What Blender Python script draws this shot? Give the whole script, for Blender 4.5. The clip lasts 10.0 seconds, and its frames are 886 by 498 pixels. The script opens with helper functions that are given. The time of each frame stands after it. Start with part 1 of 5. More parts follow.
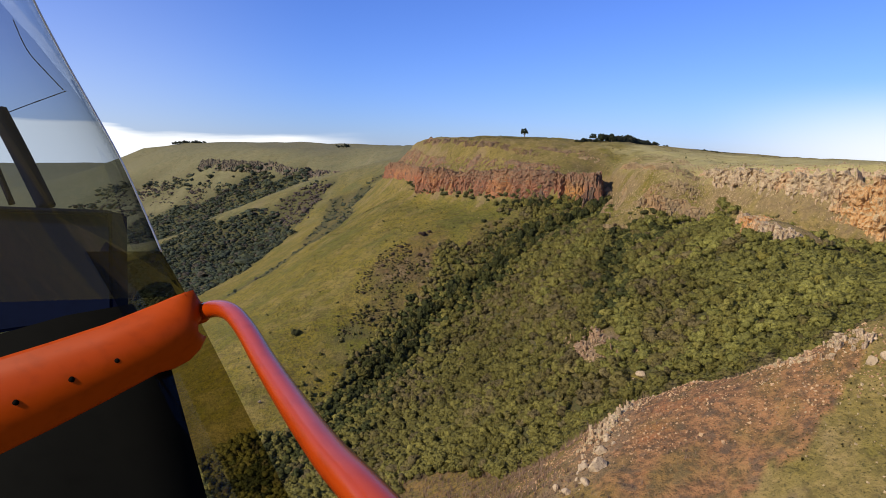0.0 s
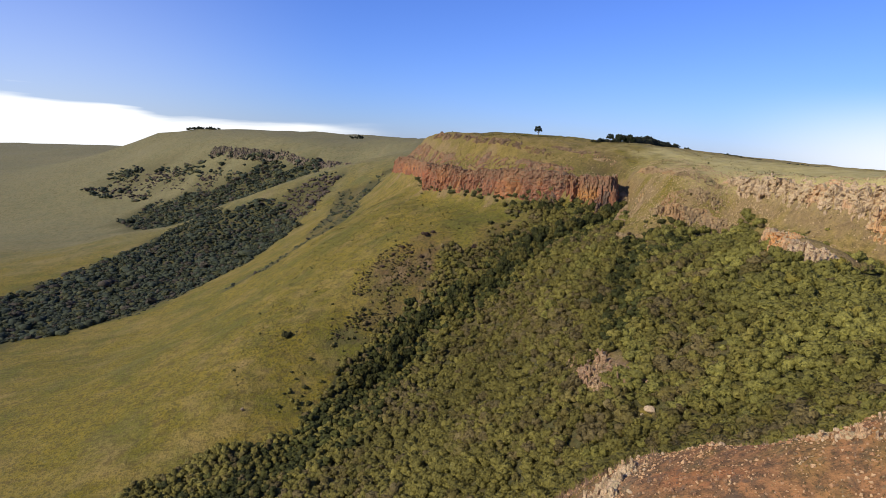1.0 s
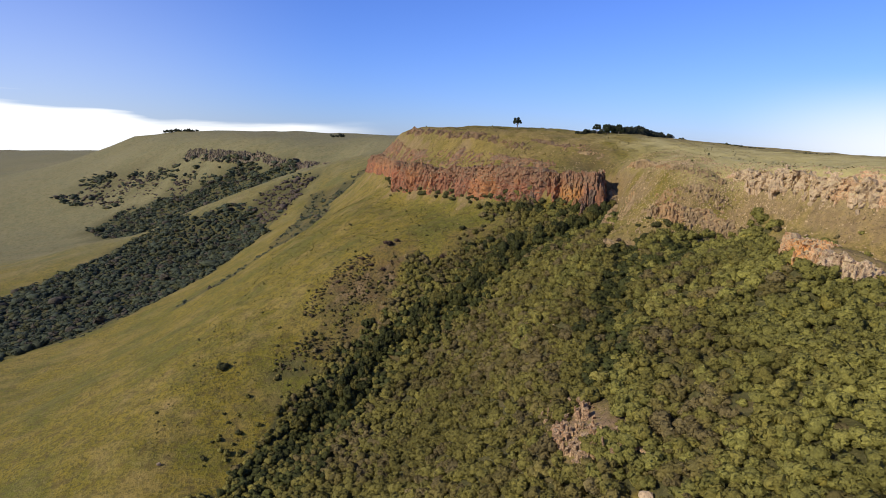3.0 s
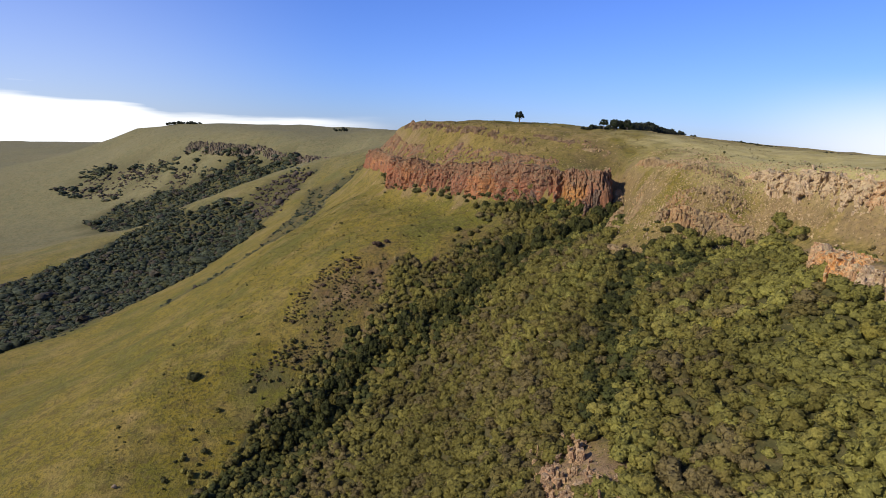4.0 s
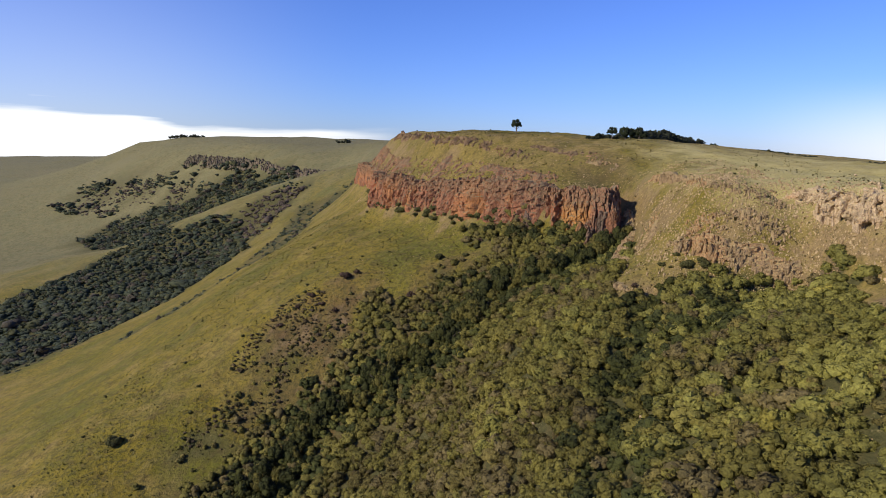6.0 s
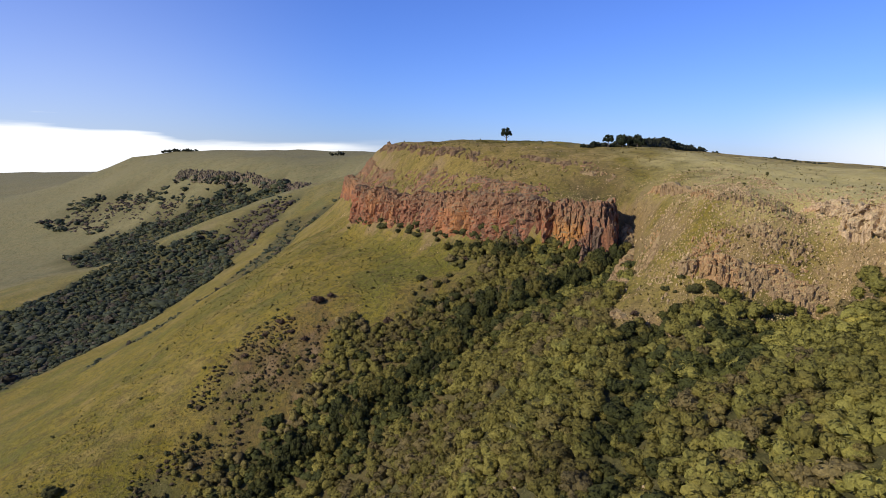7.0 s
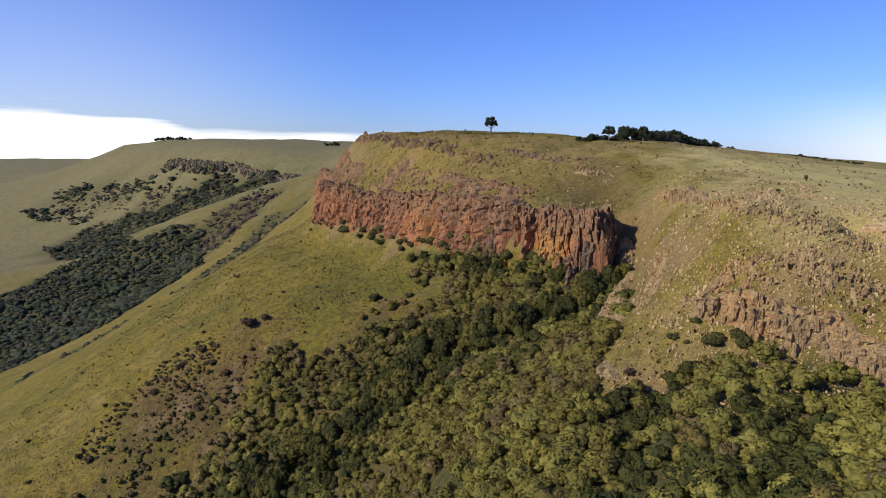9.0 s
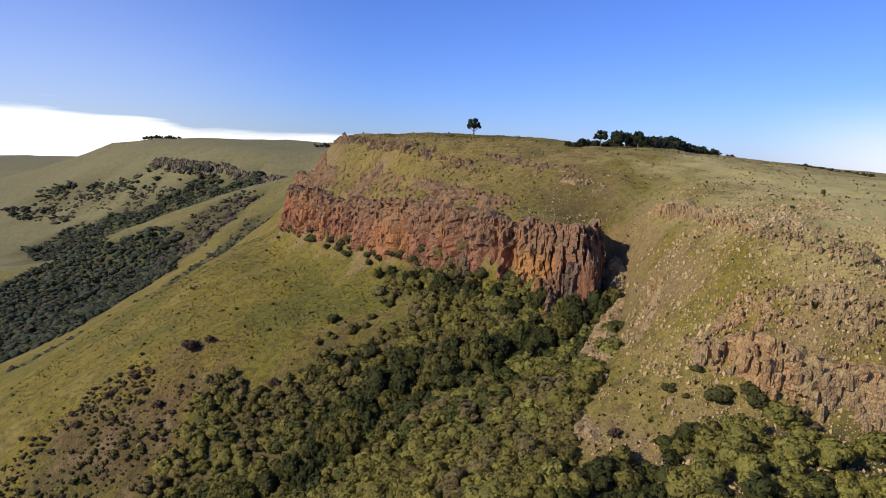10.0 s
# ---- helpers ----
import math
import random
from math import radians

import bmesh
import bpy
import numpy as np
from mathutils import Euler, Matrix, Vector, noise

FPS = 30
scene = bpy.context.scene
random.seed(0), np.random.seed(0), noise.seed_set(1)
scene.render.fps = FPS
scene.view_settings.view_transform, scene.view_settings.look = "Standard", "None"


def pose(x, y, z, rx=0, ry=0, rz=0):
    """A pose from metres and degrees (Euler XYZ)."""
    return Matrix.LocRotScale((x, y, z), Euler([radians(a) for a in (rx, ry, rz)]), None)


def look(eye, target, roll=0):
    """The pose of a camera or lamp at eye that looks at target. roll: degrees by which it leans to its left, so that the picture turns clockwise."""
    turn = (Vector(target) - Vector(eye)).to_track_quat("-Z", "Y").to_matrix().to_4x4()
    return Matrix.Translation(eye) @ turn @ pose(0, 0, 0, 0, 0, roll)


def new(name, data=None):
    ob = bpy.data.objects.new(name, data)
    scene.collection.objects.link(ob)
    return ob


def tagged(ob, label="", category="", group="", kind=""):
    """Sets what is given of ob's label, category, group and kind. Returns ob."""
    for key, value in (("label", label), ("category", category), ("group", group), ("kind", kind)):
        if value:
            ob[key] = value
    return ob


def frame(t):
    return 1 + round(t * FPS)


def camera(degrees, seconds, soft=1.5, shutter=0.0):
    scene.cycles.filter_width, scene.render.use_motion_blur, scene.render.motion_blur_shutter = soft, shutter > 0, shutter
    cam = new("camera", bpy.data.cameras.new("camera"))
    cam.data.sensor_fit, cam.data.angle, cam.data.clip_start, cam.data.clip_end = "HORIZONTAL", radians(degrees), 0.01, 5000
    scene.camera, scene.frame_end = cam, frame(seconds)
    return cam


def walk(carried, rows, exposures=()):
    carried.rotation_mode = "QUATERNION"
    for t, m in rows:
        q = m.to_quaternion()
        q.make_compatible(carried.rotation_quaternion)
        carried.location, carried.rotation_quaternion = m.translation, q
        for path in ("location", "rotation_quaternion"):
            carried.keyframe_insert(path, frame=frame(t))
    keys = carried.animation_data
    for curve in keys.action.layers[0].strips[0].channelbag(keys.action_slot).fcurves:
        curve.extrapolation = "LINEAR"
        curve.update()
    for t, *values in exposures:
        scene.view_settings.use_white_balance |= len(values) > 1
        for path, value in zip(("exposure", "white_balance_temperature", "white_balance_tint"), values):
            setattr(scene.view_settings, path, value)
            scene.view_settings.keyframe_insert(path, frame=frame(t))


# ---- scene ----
# ---- camera and its walk ----
cam = camera(70.3, 10.0, soft=0.75)
PATH = [
    (0, (3.162, 2.767, 139.392), (3.149, 4.742, 139.075), 0.7),
    (0.5, (6.902, 15.135, 140.237), (6.882, 17.112, 139.931), 1.7),
    (1, (10.507, 26.591, 141.728), (10.448, 28.561, 141.389), 2.5),
    (1.5, (14.713, 39.233, 142.713), (14.627, 41.195, 142.333), 1.1),
    (2, (19.536, 53.887, 142.631), (19.454, 55.846, 142.236), 0.3),
    (2.5, (23.7, 68.467, 141.692), (23.654, 70.434, 141.334), 0.5),
    (2.7, (25.123, 73.65, 141.422), (25.084, 75.62, 141.077), 1.0),
    (3.8, (33.135, 102.539, 140.491), (33.072, 104.505, 140.129), 1.2),
    (4, (34.739, 107.744, 140.476), (34.67, 109.709, 140.114), 1.7),
    (4.5, (38.72, 122.454, 140.828), (38.634, 124.42, 140.468), 1.3),
    (5, (42.532, 135.633, 140.976), (42.436, 137.602, 140.639), 1.0),
    (5.5, (46.45, 148.949, 141.637), (46.337, 150.917, 141.3), 1.0),
    (5.7, (47.981, 154.223, 141.718), (47.861, 156.191, 141.383), 1.2),
    (6.8, (55.588, 184.532, 141.453), (55.471, 186.505, 141.146), 0.4),
    (7, (57.063, 189.636, 141.444), (56.941, 191.61, 141.147), 0.4),
    (7.5, (60.279, 201.66, 141.694), (60.143, 203.633, 141.392), 0.6),
    (8, (63.732, 214.254, 141.948), (63.577, 216.223, 141.638), 1.0),
    (8.5, (67.495, 228.186, 142.313), (67.343, 230.154, 141.994), 1.0),
    (9, (71.318, 242.113, 142.34), (71.175, 244.081, 142.016), 1.1),
    (9.5, (74.96, 255.658, 142.338), (74.826, 257.628, 142.019), 1.5),
    (10, (78.277, 268.836, 142.719), (78.147, 270.807, 142.405), 2.0),
]
walk(cam, [(t, look(eye, target, roll)) for t, eye, target, roll in PATH])

# ---- sky, sun, exposure ----
SUN_EL, SUN_AZ = 34.0, 240.0          # degrees above the horizon; clockwise from +y
world = bpy.data.worlds.new("sky")
scene.world = world
world.use_nodes = True
wn, wl = world.node_tree.nodes, world.node_tree.links
wn.clear()
sky = wn.new("ShaderNodeTexSky")
sky.sky_type, sky.sun_disc = "NISHITA", False
sky.sun_elevation, sky.sun_rotation = radians(SUN_EL), radians(SUN_AZ)
sky.altitude, sky.air_density, sky.dust_density, sky.ozone_density = 900, 1.2, 0.15, 2.0
wcoord = wn.new("ShaderNodeTexCoord")
wmap = wn.new("ShaderNodeMapping")
wmap.inputs["Scale"].default_value = (2.2, 2.2, 26.0)
wl.new(wcoord.outputs["Generated"], wmap.inputs["Vector"])
wnoise = wn.new("ShaderNodeTexNoise")
wnoise.inputs["Scale"].default_value, wnoise.inputs["Detail"].default_value = 1.6, 6.0
wl.new(wmap.outputs["Vector"], wnoise.inputs["Vector"])
wsep = wn.new("ShaderNodeSeparateXYZ")
wl.new(wcoord.outputs["Generated"], wsep.inputs["Vector"])


def wramp(source, a, b, lo=0.0, hi=1.0):
    n = wn.new("ShaderNodeMapRange")
    n.interpolation_type = "SMOOTHSTEP"
    for key, v in (("From Min", a), ("From Max", b), ("To Min", lo), ("To Max", hi)):
        n.inputs[key].default_value = v
    wl.new(source, n.inputs["Value"])
    return n.outputs["Result"]


def wmath(op, a, b):
    n = wn.new("ShaderNodeMath")
    n.operation = op
    for k, v in enumerate((a, b)):
        if isinstance(v, (int, float)):
            n.inputs[k].default_value = v
        else:
            wl.new(v, n.inputs[k])
    return n.outputs["Value"]


# a low bank of white cloud over the far plateau, higher to the west, thinning out ahead, and bright haze low in the east
east_west = wsep.outputs["X"]
rise = wmath("SUBTRACT", wsep.outputs["Z"], wmath("ADD", wramp(east_west, -0.50, -0.42, 0.024, 0.0), wmath("MULTIPLY", wmath("SUBTRACT", wnoise.outputs["Fac"], 0.5), 0.07)))
bank = wmath("MULTIPLY", wramp(rise, 0.002, 0.024, 1.0, 0.0), wramp(east_west, -0.26, -0.10, 1.0, 0.0))
glare = wmath("MULTIPLY", wramp(wsep.outputs["Z"], -0.01, 0.10, 0.85, 0.0), wramp(east_west, 0.34, 0.60))
pale_west = wmath("MULTIPLY", wramp(wsep.outputs["Z"], 0.0, 0.24, 0.26, 0.09), wramp(east_west, -0.60, -0.15, 1.0, 0.0))
cloud = wmath("MAXIMUM", wmath("MAXIMUM", bank, glare), pale_west)
wmix = wn.new("ShaderNodeMix")
wmix.data_type = "RGBA"
wl.new(cloud, wmix.inputs["Factor"])
wtint = wn.new("ShaderNodeMix")
wtint.data_type, wtint.blend_type = "RGBA", "MULTIPLY"
wtint.inputs["Factor"].default_value = 1.0
wtint.inputs["B"].default_value = (0.585, 0.85, 1.82, 1)
wl.new(sky.outputs["Color"], wtint.inputs["A"])
wl.new(wtint.outputs["Result"], wmix.inputs["A"])
wmix.inputs["B"].default_value = (12, 12.3, 12.6, 1)
wbg = wn.new("ShaderNodeBackground")
wbg.inputs["Strength"].default_value = 0.087
wout = wn.new("ShaderNodeOutputWorld")
wl.new(wmix.outputs["Result"], wbg.inputs["Color"])
wl.new(wbg.outputs["Background"], wout.inputs["Surface"])

sun = new("sun", bpy.data.lights.new("sun", "SUN"))
sun.data.energy, sun.data.angle, sun.data.color = 5.0, radians(0.5), (1.0, 0.88, 0.70)
sun_from = Vector((math.sin(radians(SUN_AZ)) * math.cos(radians(SUN_EL)), math.cos(radians(SUN_AZ)) * math.cos(radians(SUN_EL)), math.sin(radians(SUN_EL))))
sun.matrix_world = look(sun_from * 400 + Vector((0, 300, 100)), (0, 300, 100))
scene.view_settings.exposure = 0.0

# ---- materials ----


class Nodes:
    """A small builder of node materials."""

    def __init__(self, name):
        self.mat = bpy.data.materials.new(name)
        self.mat.use_nodes = True
        self.n, self.l = self.mat.node_tree.nodes, self.mat.node_tree.links
        self.bsdf = self.n["Principled BSDF"]
        self.bsdf.inputs["Specular IOR Level"].default_value = 0.2
        self.pos = self.n.new("ShaderNodeNewGeometry")

    def put(self, value, socket):
        if isinstance(value, (int, float)):
            socket.default_value = value
        elif isinstance(value, tuple):
            socket.default_value = (*value, 1) if len(value) == 3 and socket.type == "RGBA" else value
        else:
            self.l.new(value, socket)

    def noise(self, size, detail=4.0, rough=0.55, stretch=(1, 1, 1), turn=0.0):
        """Noise whose features are about size metres wide."""
        m = self.n.new("ShaderNodeMapping")
        m.inputs["Scale"].default_value = tuple(s / size for s in stretch)
        m.inputs["Rotation"].default_value = (0, 0, turn)
        self.l.new(self.pos.outputs["Position"], m.inputs["Vector"])
        t = self.n.new("ShaderNodeTexNoise")
        t.inputs["Scale"].default_value, t.inputs["Detail"].default_value, t.inputs["Roughness"].default_value = 1.0, detail, rough
        self.l.new(m.outputs["Vector"], t.inputs["Vector"])
        return t.outputs["Fac"]

    def ramp(self, source, a, b, lo=0.0, hi=1.0):
        t = self.n.new("ShaderNodeMapRange")
        t.interpolation_type = "SMOOTHSTEP"
        for key, v in (("From Min", a), ("From Max", b), ("To Min", lo), ("To Max", hi)):
            t.inputs[key].default_value = v
        self.l.new(source, t.inputs["Value"])
        return t.outputs["Result"]

    def math(self, op, a, b):
        t = self.n.new("ShaderNodeMath")
        t.operation = op
        self.put(a, t.inputs[0]), self.put(b, t.inputs[1])
        return t.outputs["Value"]

    def mix(self, fac, a, b, blend="MIX"):
        t = self.n.new("ShaderNodeMix")
        t.data_type, t.blend_type = "RGBA", blend
        self.put(fac, t.inputs["Factor"]), self.put(a, t.inputs["A"]), self.put(b, t.inputs["B"])
        return t.outputs["Result"]

    def attr(self, name, out="Fac"):
        t = self.n.new("ShaderNodeAttribute")
        t.attribute_name = name
        return t.outputs[out]

    def bump(self, height, strength, distance):
        t = self.n.new("ShaderNodeBump")
        t.inputs["Strength"].default_value, t.inputs["Distance"].default_value = strength, distance
        self.l.new(height, t.inputs["Height"])
        self.l.new(t.outputs["Normal"], self.bsdf.inputs["Normal"])

    def done(self, color, rough=0.9):
        self.put(color, self.bsdf.inputs["Base Color"])
        self.put(rough, self.bsdf.inputs["Roughness"])
        return self.mat


def ground_material():
    m = Nodes("hill_ground")
    big, mid, fine, speck = m.noise(38, 4), m.noise(9, 5, 0.6), m.noise(1.7, 5, 0.65), m.noise(0.55, 4, 0.7)
    grass = m.mix(m.ramp(mid, 0.35, 0.65), (0.155, 0.126, 0.013), (0.210, 0.160, 0.021))
    grass = m.mix(m.ramp(big, 0.42, 0.66), grass, (0.116, 0.112, 0.015))
    grass = m.mix(m.ramp(fine, 0.46, 0.62, 0.0, 0.85), grass, (0.070, 0.064, 0.016))
    grass = m.mix(m.ramp(m.noise(2.6, 4, 0.65), 0.54, 0.66, 0.0, 0.7), grass, (0.19, 0.160, 0.042))
    tawny = m.mix(m.ramp(fine, 0.35, 0.62), (0.300, 0.215, 0.076), (0.200, 0.152, 0.046))
    grass = m.mix(m.math("MULTIPLY", m.attr("dry"), m.ramp(mid, 0.3, 0.62, 0.45, 1.0)), grass, tawny)
    grass = m.mix(m.math("MULTIPLY", m.attr("pale"), 0.85), grass, m.mix(m.ramp(mid, 0.35, 0.65), (0.46, 0.395, 0.165), (0.39, 0.345, 0.130)))
    # distance haze is put into the far grass as a greyer colour
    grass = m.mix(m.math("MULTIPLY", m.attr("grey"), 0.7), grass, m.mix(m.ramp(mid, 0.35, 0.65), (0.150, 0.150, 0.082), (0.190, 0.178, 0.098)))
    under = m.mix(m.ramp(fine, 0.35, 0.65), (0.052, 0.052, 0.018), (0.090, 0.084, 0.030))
    brush = m.mix(m.ramp(fine, 0.35, 0.65), (0.090, 0.066, 0.024), (0.052, 0.045, 0.018))
    grass = m.mix(m.math("MULTIPLY", m.attr("scrub"), m.ramp(mid, 0.3, 0.6, 0.55, 1.0)), grass, brush)
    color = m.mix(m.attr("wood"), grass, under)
    burnt = m.mix(m.ramp(fine, 0.38, 0.64), (0.330, 0.165, 0.068), (0.125, 0.072, 0.036))
    burnt = m.mix(m.ramp(mid, 0.52, 0.70), burnt, (0.36, 0.150, 0.058))
    burnt = m.mix(m.ramp(m.noise(3.2, 4, 0.6), 0.52, 0.66, 0.0, 0.7), burnt, (0.115, 0.080, 0.050))
    color = m.mix(m.math("MULTIPLY", m.ramp(m.noise(4.6, 4, 0.6), 0.52, 0.66, 0.0, 0.55), m.ramp(m.attr("pale"), 0.0, 1.0, 1.0, 0.3)), color, (0.088, 0.064, 0.022))
    color = m.mix(m.attr("burnt"), color, burnt)
    crag = m.mix(m.ramp(m.noise(3.0, 5, 0.65), 0.35, 0.65), (0.19, 0.125, 0.070), (0.28, 0.195, 0.105))
    crag = m.mix(m.ramp(speck, 0.52, 0.68), crag, (0.10, 0.080, 0.045))
    color = m.mix(m.math("MULTIPLY", m.attr("rock"), m.ramp(fine, 0.3, 0.55, 0.35, 1.0)), color, crag)
    color = m.mix(m.math("MULTIPLY", m.ramp(speck, 0.54, 0.66, 0.0, 0.75), m.ramp(m.attr("pale"), 0.0, 1.0, 1.0, 0.5)), color, (0.046, 0.042, 0.015))
    color = m.mix(m.ramp(m.noise(0.8, 4, 0.7), 0.60, 0.70, 0.0, 0.6), color, (0.27, 0.215, 0.105))
    m.bump(m.math("ADD", m.math("MULTIPLY", fine, 1.0), m.math("MULTIPLY", speck, 0.5)), 0.9, 0.9)
    return m.done(color, 0.95)


def rock_material(name, face, stain, bright, cap, fresh=(), weathered=None, joint=1.3, crack=0.3):
    """Jointed cliff rock: face colour, dark stain, bright fresh patches, and a grey weathered cap on surfaces that look up."""
    m = Nodes(name)
    streak = m.noise(2.2, 5, 0.6, (1, 1, 0.22))
    patch = m.noise(17, 3, 0.5, (1, 1, 0.6))
    grain, speck = m.noise(0.9, 5, 0.7), m.noise(5.5, 5, 0.6)
    rnd = m.n.new("ShaderNodeObjectInfo").outputs["Random"]
    color = m.mix(m.ramp(streak, 0.36, 0.66), face, tuple(0.5 * (a + b) for a, b in zip(face, stain)))
    color = m.mix(m.ramp(patch, 0.50, 0.64, 0.0, 0.85), color, bright)
    for (cx, cy, cz), reach, hue in fresh:
        away = m.n.new("ShaderNodeVectorMath")
        away.operation = "DISTANCE"
        m.l.new(m.pos.outputs["Position"], away.inputs[0])
        away.inputs[1].default_value = (cx, cy, cz)
        edge = m.math("ADD", away.outputs["Value"], m.math("MULTIPLY", speck, 0.7 * reach))
        color = m.mix(m.ramp(edge, 0.75 * reach, 1.35 * reach, 0.9, 0.0), color, hue)
    color = m.mix(m.ramp(speck, 0.54, 0.68, 0.0, 0.85), color, stain)
    color = m.mix(m.ramp(grain, 0.50, 0.70, 0.0, 0.6), color, stain)
    color = m.mix(m.ramp(m.noise(0.34, 4, 0.7), 0.50, 0.64, 0.0, 0.55), color, tuple(0.7 * v for v in stain))
    color = m.mix(m.ramp(m.noise(0.5, 4, 0.7), 0.58, 0.70, 0.0, 0.5), color, tuple(min(0.8, 1.35 * v) for v in face))
    color = m.mix(m.ramp(rnd, 0.0, 1.0, 0.0, 0.30), color, cap)
    bend = m.n.new("ShaderNodeTexNoise")
    bend.inputs["Scale"].default_value, bend.inputs["Detail"].default_value = 0.45, 3.0
    m.l.new(m.pos.outputs["Position"], bend.inputs["Vector"])
    warped = m.n.new("ShaderNodeVectorMath")
    warped.operation = "MULTIPLY_ADD"
    m.l.new(bend.outputs["Color"], warped.inputs[0])
    warped.inputs[1].default_value = (2.6, 2.6, 2.6)
    m.l.new(m.pos.outputs["Position"], warped.inputs[2])
    squash = m.n.new("ShaderNodeVectorMath")
    squash.operation = "MULTIPLY"
    m.l.new(warped.outputs["Vector"], squash.inputs[0])
    squash.inputs[1].default_value = (1 / joint, 1 / joint, 0.42 / joint)
    cell = m.n.new("ShaderNodeTexVoronoi")
    cell.feature = "DISTANCE_TO_EDGE"
    cell.inputs["Scale"].default_value = 1.0
    m.l.new(squash.outputs["Vector"], cell.inputs["Vector"])
    gap = m.ramp(cell.outputs["Distance"], 0.0, 0.09)
    color = m.mix(m.ramp(gap, 0.0, 1.0, crack, 0.0), color, tuple(0.5 * v for v in stain))
    if weathered:
        where = m.n.new("ShaderNodeSeparateXYZ")
        m.l.new(m.pos.outputs["Position"], where.inputs["Vector"])
        level = m.math("ADD", where.outputs["Z"], m.math("MULTIPLY", m.noise(9, 4, 0.6), 14.0))
        color = m.mix(m.ramp(level, weathered + 4, weathered + 12, 0.0, 0.62), color, m.mix(m.ramp(grain, 0.4, 0.6), (0.310, 0.195, 0.110), (0.165, 0.105, 0.062)))
    up = m.n.new("ShaderNodeSeparateXYZ")
    m.l.new(m.pos.outputs["Normal"], up.inputs["Vector"])
    lichen = m.math("MULTIPLY", m.ramp(up.outputs["Z"], 0.25, 0.7), m.ramp(grain, 0.35, 0.55))
    color = m.mix(lichen, color, cap)
    m.bump(m.math("ADD", m.math("ADD", grain, m.math("MULTIPLY", gap, 1.6 * crack)), m.math("MULTIPLY", streak, 1.6)), 1.0, 0.7)
    return m.done(color, 0.92)


def leaf_material():
    m = Nodes("leaves")
    rnd = m.pos.outputs["Random Per Island"]
    tint = m.attr("tint", "Color")
    color = m.mix(m.ramp(rnd, 0.0, 1.0), m.mix(1.0, tint, (0.84, 0.86, 0.82), "MULTIPLY"), m.mix(1.0, tint, (1.15, 1.15, 1.08), "MULTIPLY"))
    clump, fine = m.noise(0.55, 3, 0.6), m.noise(0.16, 2, 0.6)
    color = m.mix(m.ramp(clump, 0.35, 0.65), m.mix(1.0, color, (0.80, 0.81, 0.80), "MULTIPLY"), m.mix(1.0, color, (1.22, 1.22, 1.18), "MULTIPLY"))
    m.bump(m.math("ADD", clump, m.math("MULTIPLY", fine, 0.5)), 0.85, 0.7)
    through_leaf = m.n.new("ShaderNodeBsdfTranslucent")
    m.put(color, through_leaf.inputs["Color"])
    both = m.n.new("ShaderNodeMixShader")
    both.inputs["Fac"].default_value = 0.3
    m.l.new(m.bsdf.outputs["BSDF"], both.inputs[1]), m.l.new(through_leaf.outputs["BSDF"], both.inputs[2])
    m.l.new(both.outputs["Shader"], m.n["Material Output"].inputs["Surface"])
    return m.done(color, 0.7)


def bark_material(name, a, b):
    m = Nodes(name)
    return m.done(m.mix(m.noise(0.35, 4, 0.6, (1, 1, 0.3)), a, b), 0.9)


def stone_material(name, a, b, dark):
    m = Nodes(name)
    grain = m.noise(0.5, 5, 0.65)
    rnd = m.pos.outputs["Random Per Island"]
    color = m.mix(m.ramp(rnd, 0.0, 1.0), a, b)
    color = m.mix(m.ramp(grain, 0.48, 0.7, 0.0, 0.8), color, dark)
    m.bump(grain, 0.7, 0.25)
    return m.done(color, 0.9)


GROUND = ground_material()
RED_ROCK = rock_material("red_cliff_rock", (0.43, 0.165, 0.080), (0.145, 0.088, 0.064), (0.56, 0.235, 0.085), (0.190, 0.155, 0.085),
                         [((92, 449, 108), 13, (0.58, 0.27, 0.065)), ((48, 496, 108), 12, (0.48, 0.20, 0.065)), ((-20, 600, 116), 24, (0.47, 0.135, 0.056))], 114, joint=1.0, crack=0.12)
PALE_ROCK = rock_material("pale_cliff_rock", (0.70, 0.510, 0.320), (0.190, 0.122, 0.070), (0.62, 0.350, 0.170), (0.520, 0.410, 0.220),
                          [((190, 279, 110), 25, (0.74, 0.34, 0.090)), ((136, 282, 104), 17, (0.76, 0.36, 0.110))], joint=0.8, crack=0.12)
BROWN_ROCK = rock_material("brown_cliff_rock", (0.42, 0.290, 0.155), (0.170, 0.115, 0.066), (0.48, 0.275, 0.125), (0.360, 0.280, 0.130), joint=0.9, crack=0.14)
DARK_ROCK = rock_material("dark_pillar_rock", (0.215, 0.135, 0.092), (0.095, 0.068, 0.052), (0.31, 0.150, 0.080), (0.19, 0.155, 0.095), joint=0.8, crack=0.1)
FAR_ROCK = rock_material("far_cliff_rock", (0.20, 0.150, 0.115), (0.080, 0.066, 0.054), (0.24, 0.165, 0.120), (0.115, 0.105, 0.050), joint=5.0)
LEDGE_ROCK = rock_material("ledge_rock", (0.32, 0.200, 0.115), (0.095, 0.064, 0.042), (0.38, 0.220, 0.110), (0.260, 0.190, 0.095), joint=1.0, crack=0.2)
OUTCROP_ROCK = rock_material("outcrop_rock", (0.532, 0.358, 0.176), (0.230, 0.145, 0.090), (0.56, 0.320, 0.180), (0.400, 0.290, 0.170), joint=1.0)
LEAF = leaf_material()
BARK = bark_material("bark", (0.10, 0.075, 0.055), (0.20, 0.16, 0.12))
TWIG = bark_material("bare_twigs", (0.150, 0.098, 0.064), (0.27, 0.180, 0.115))
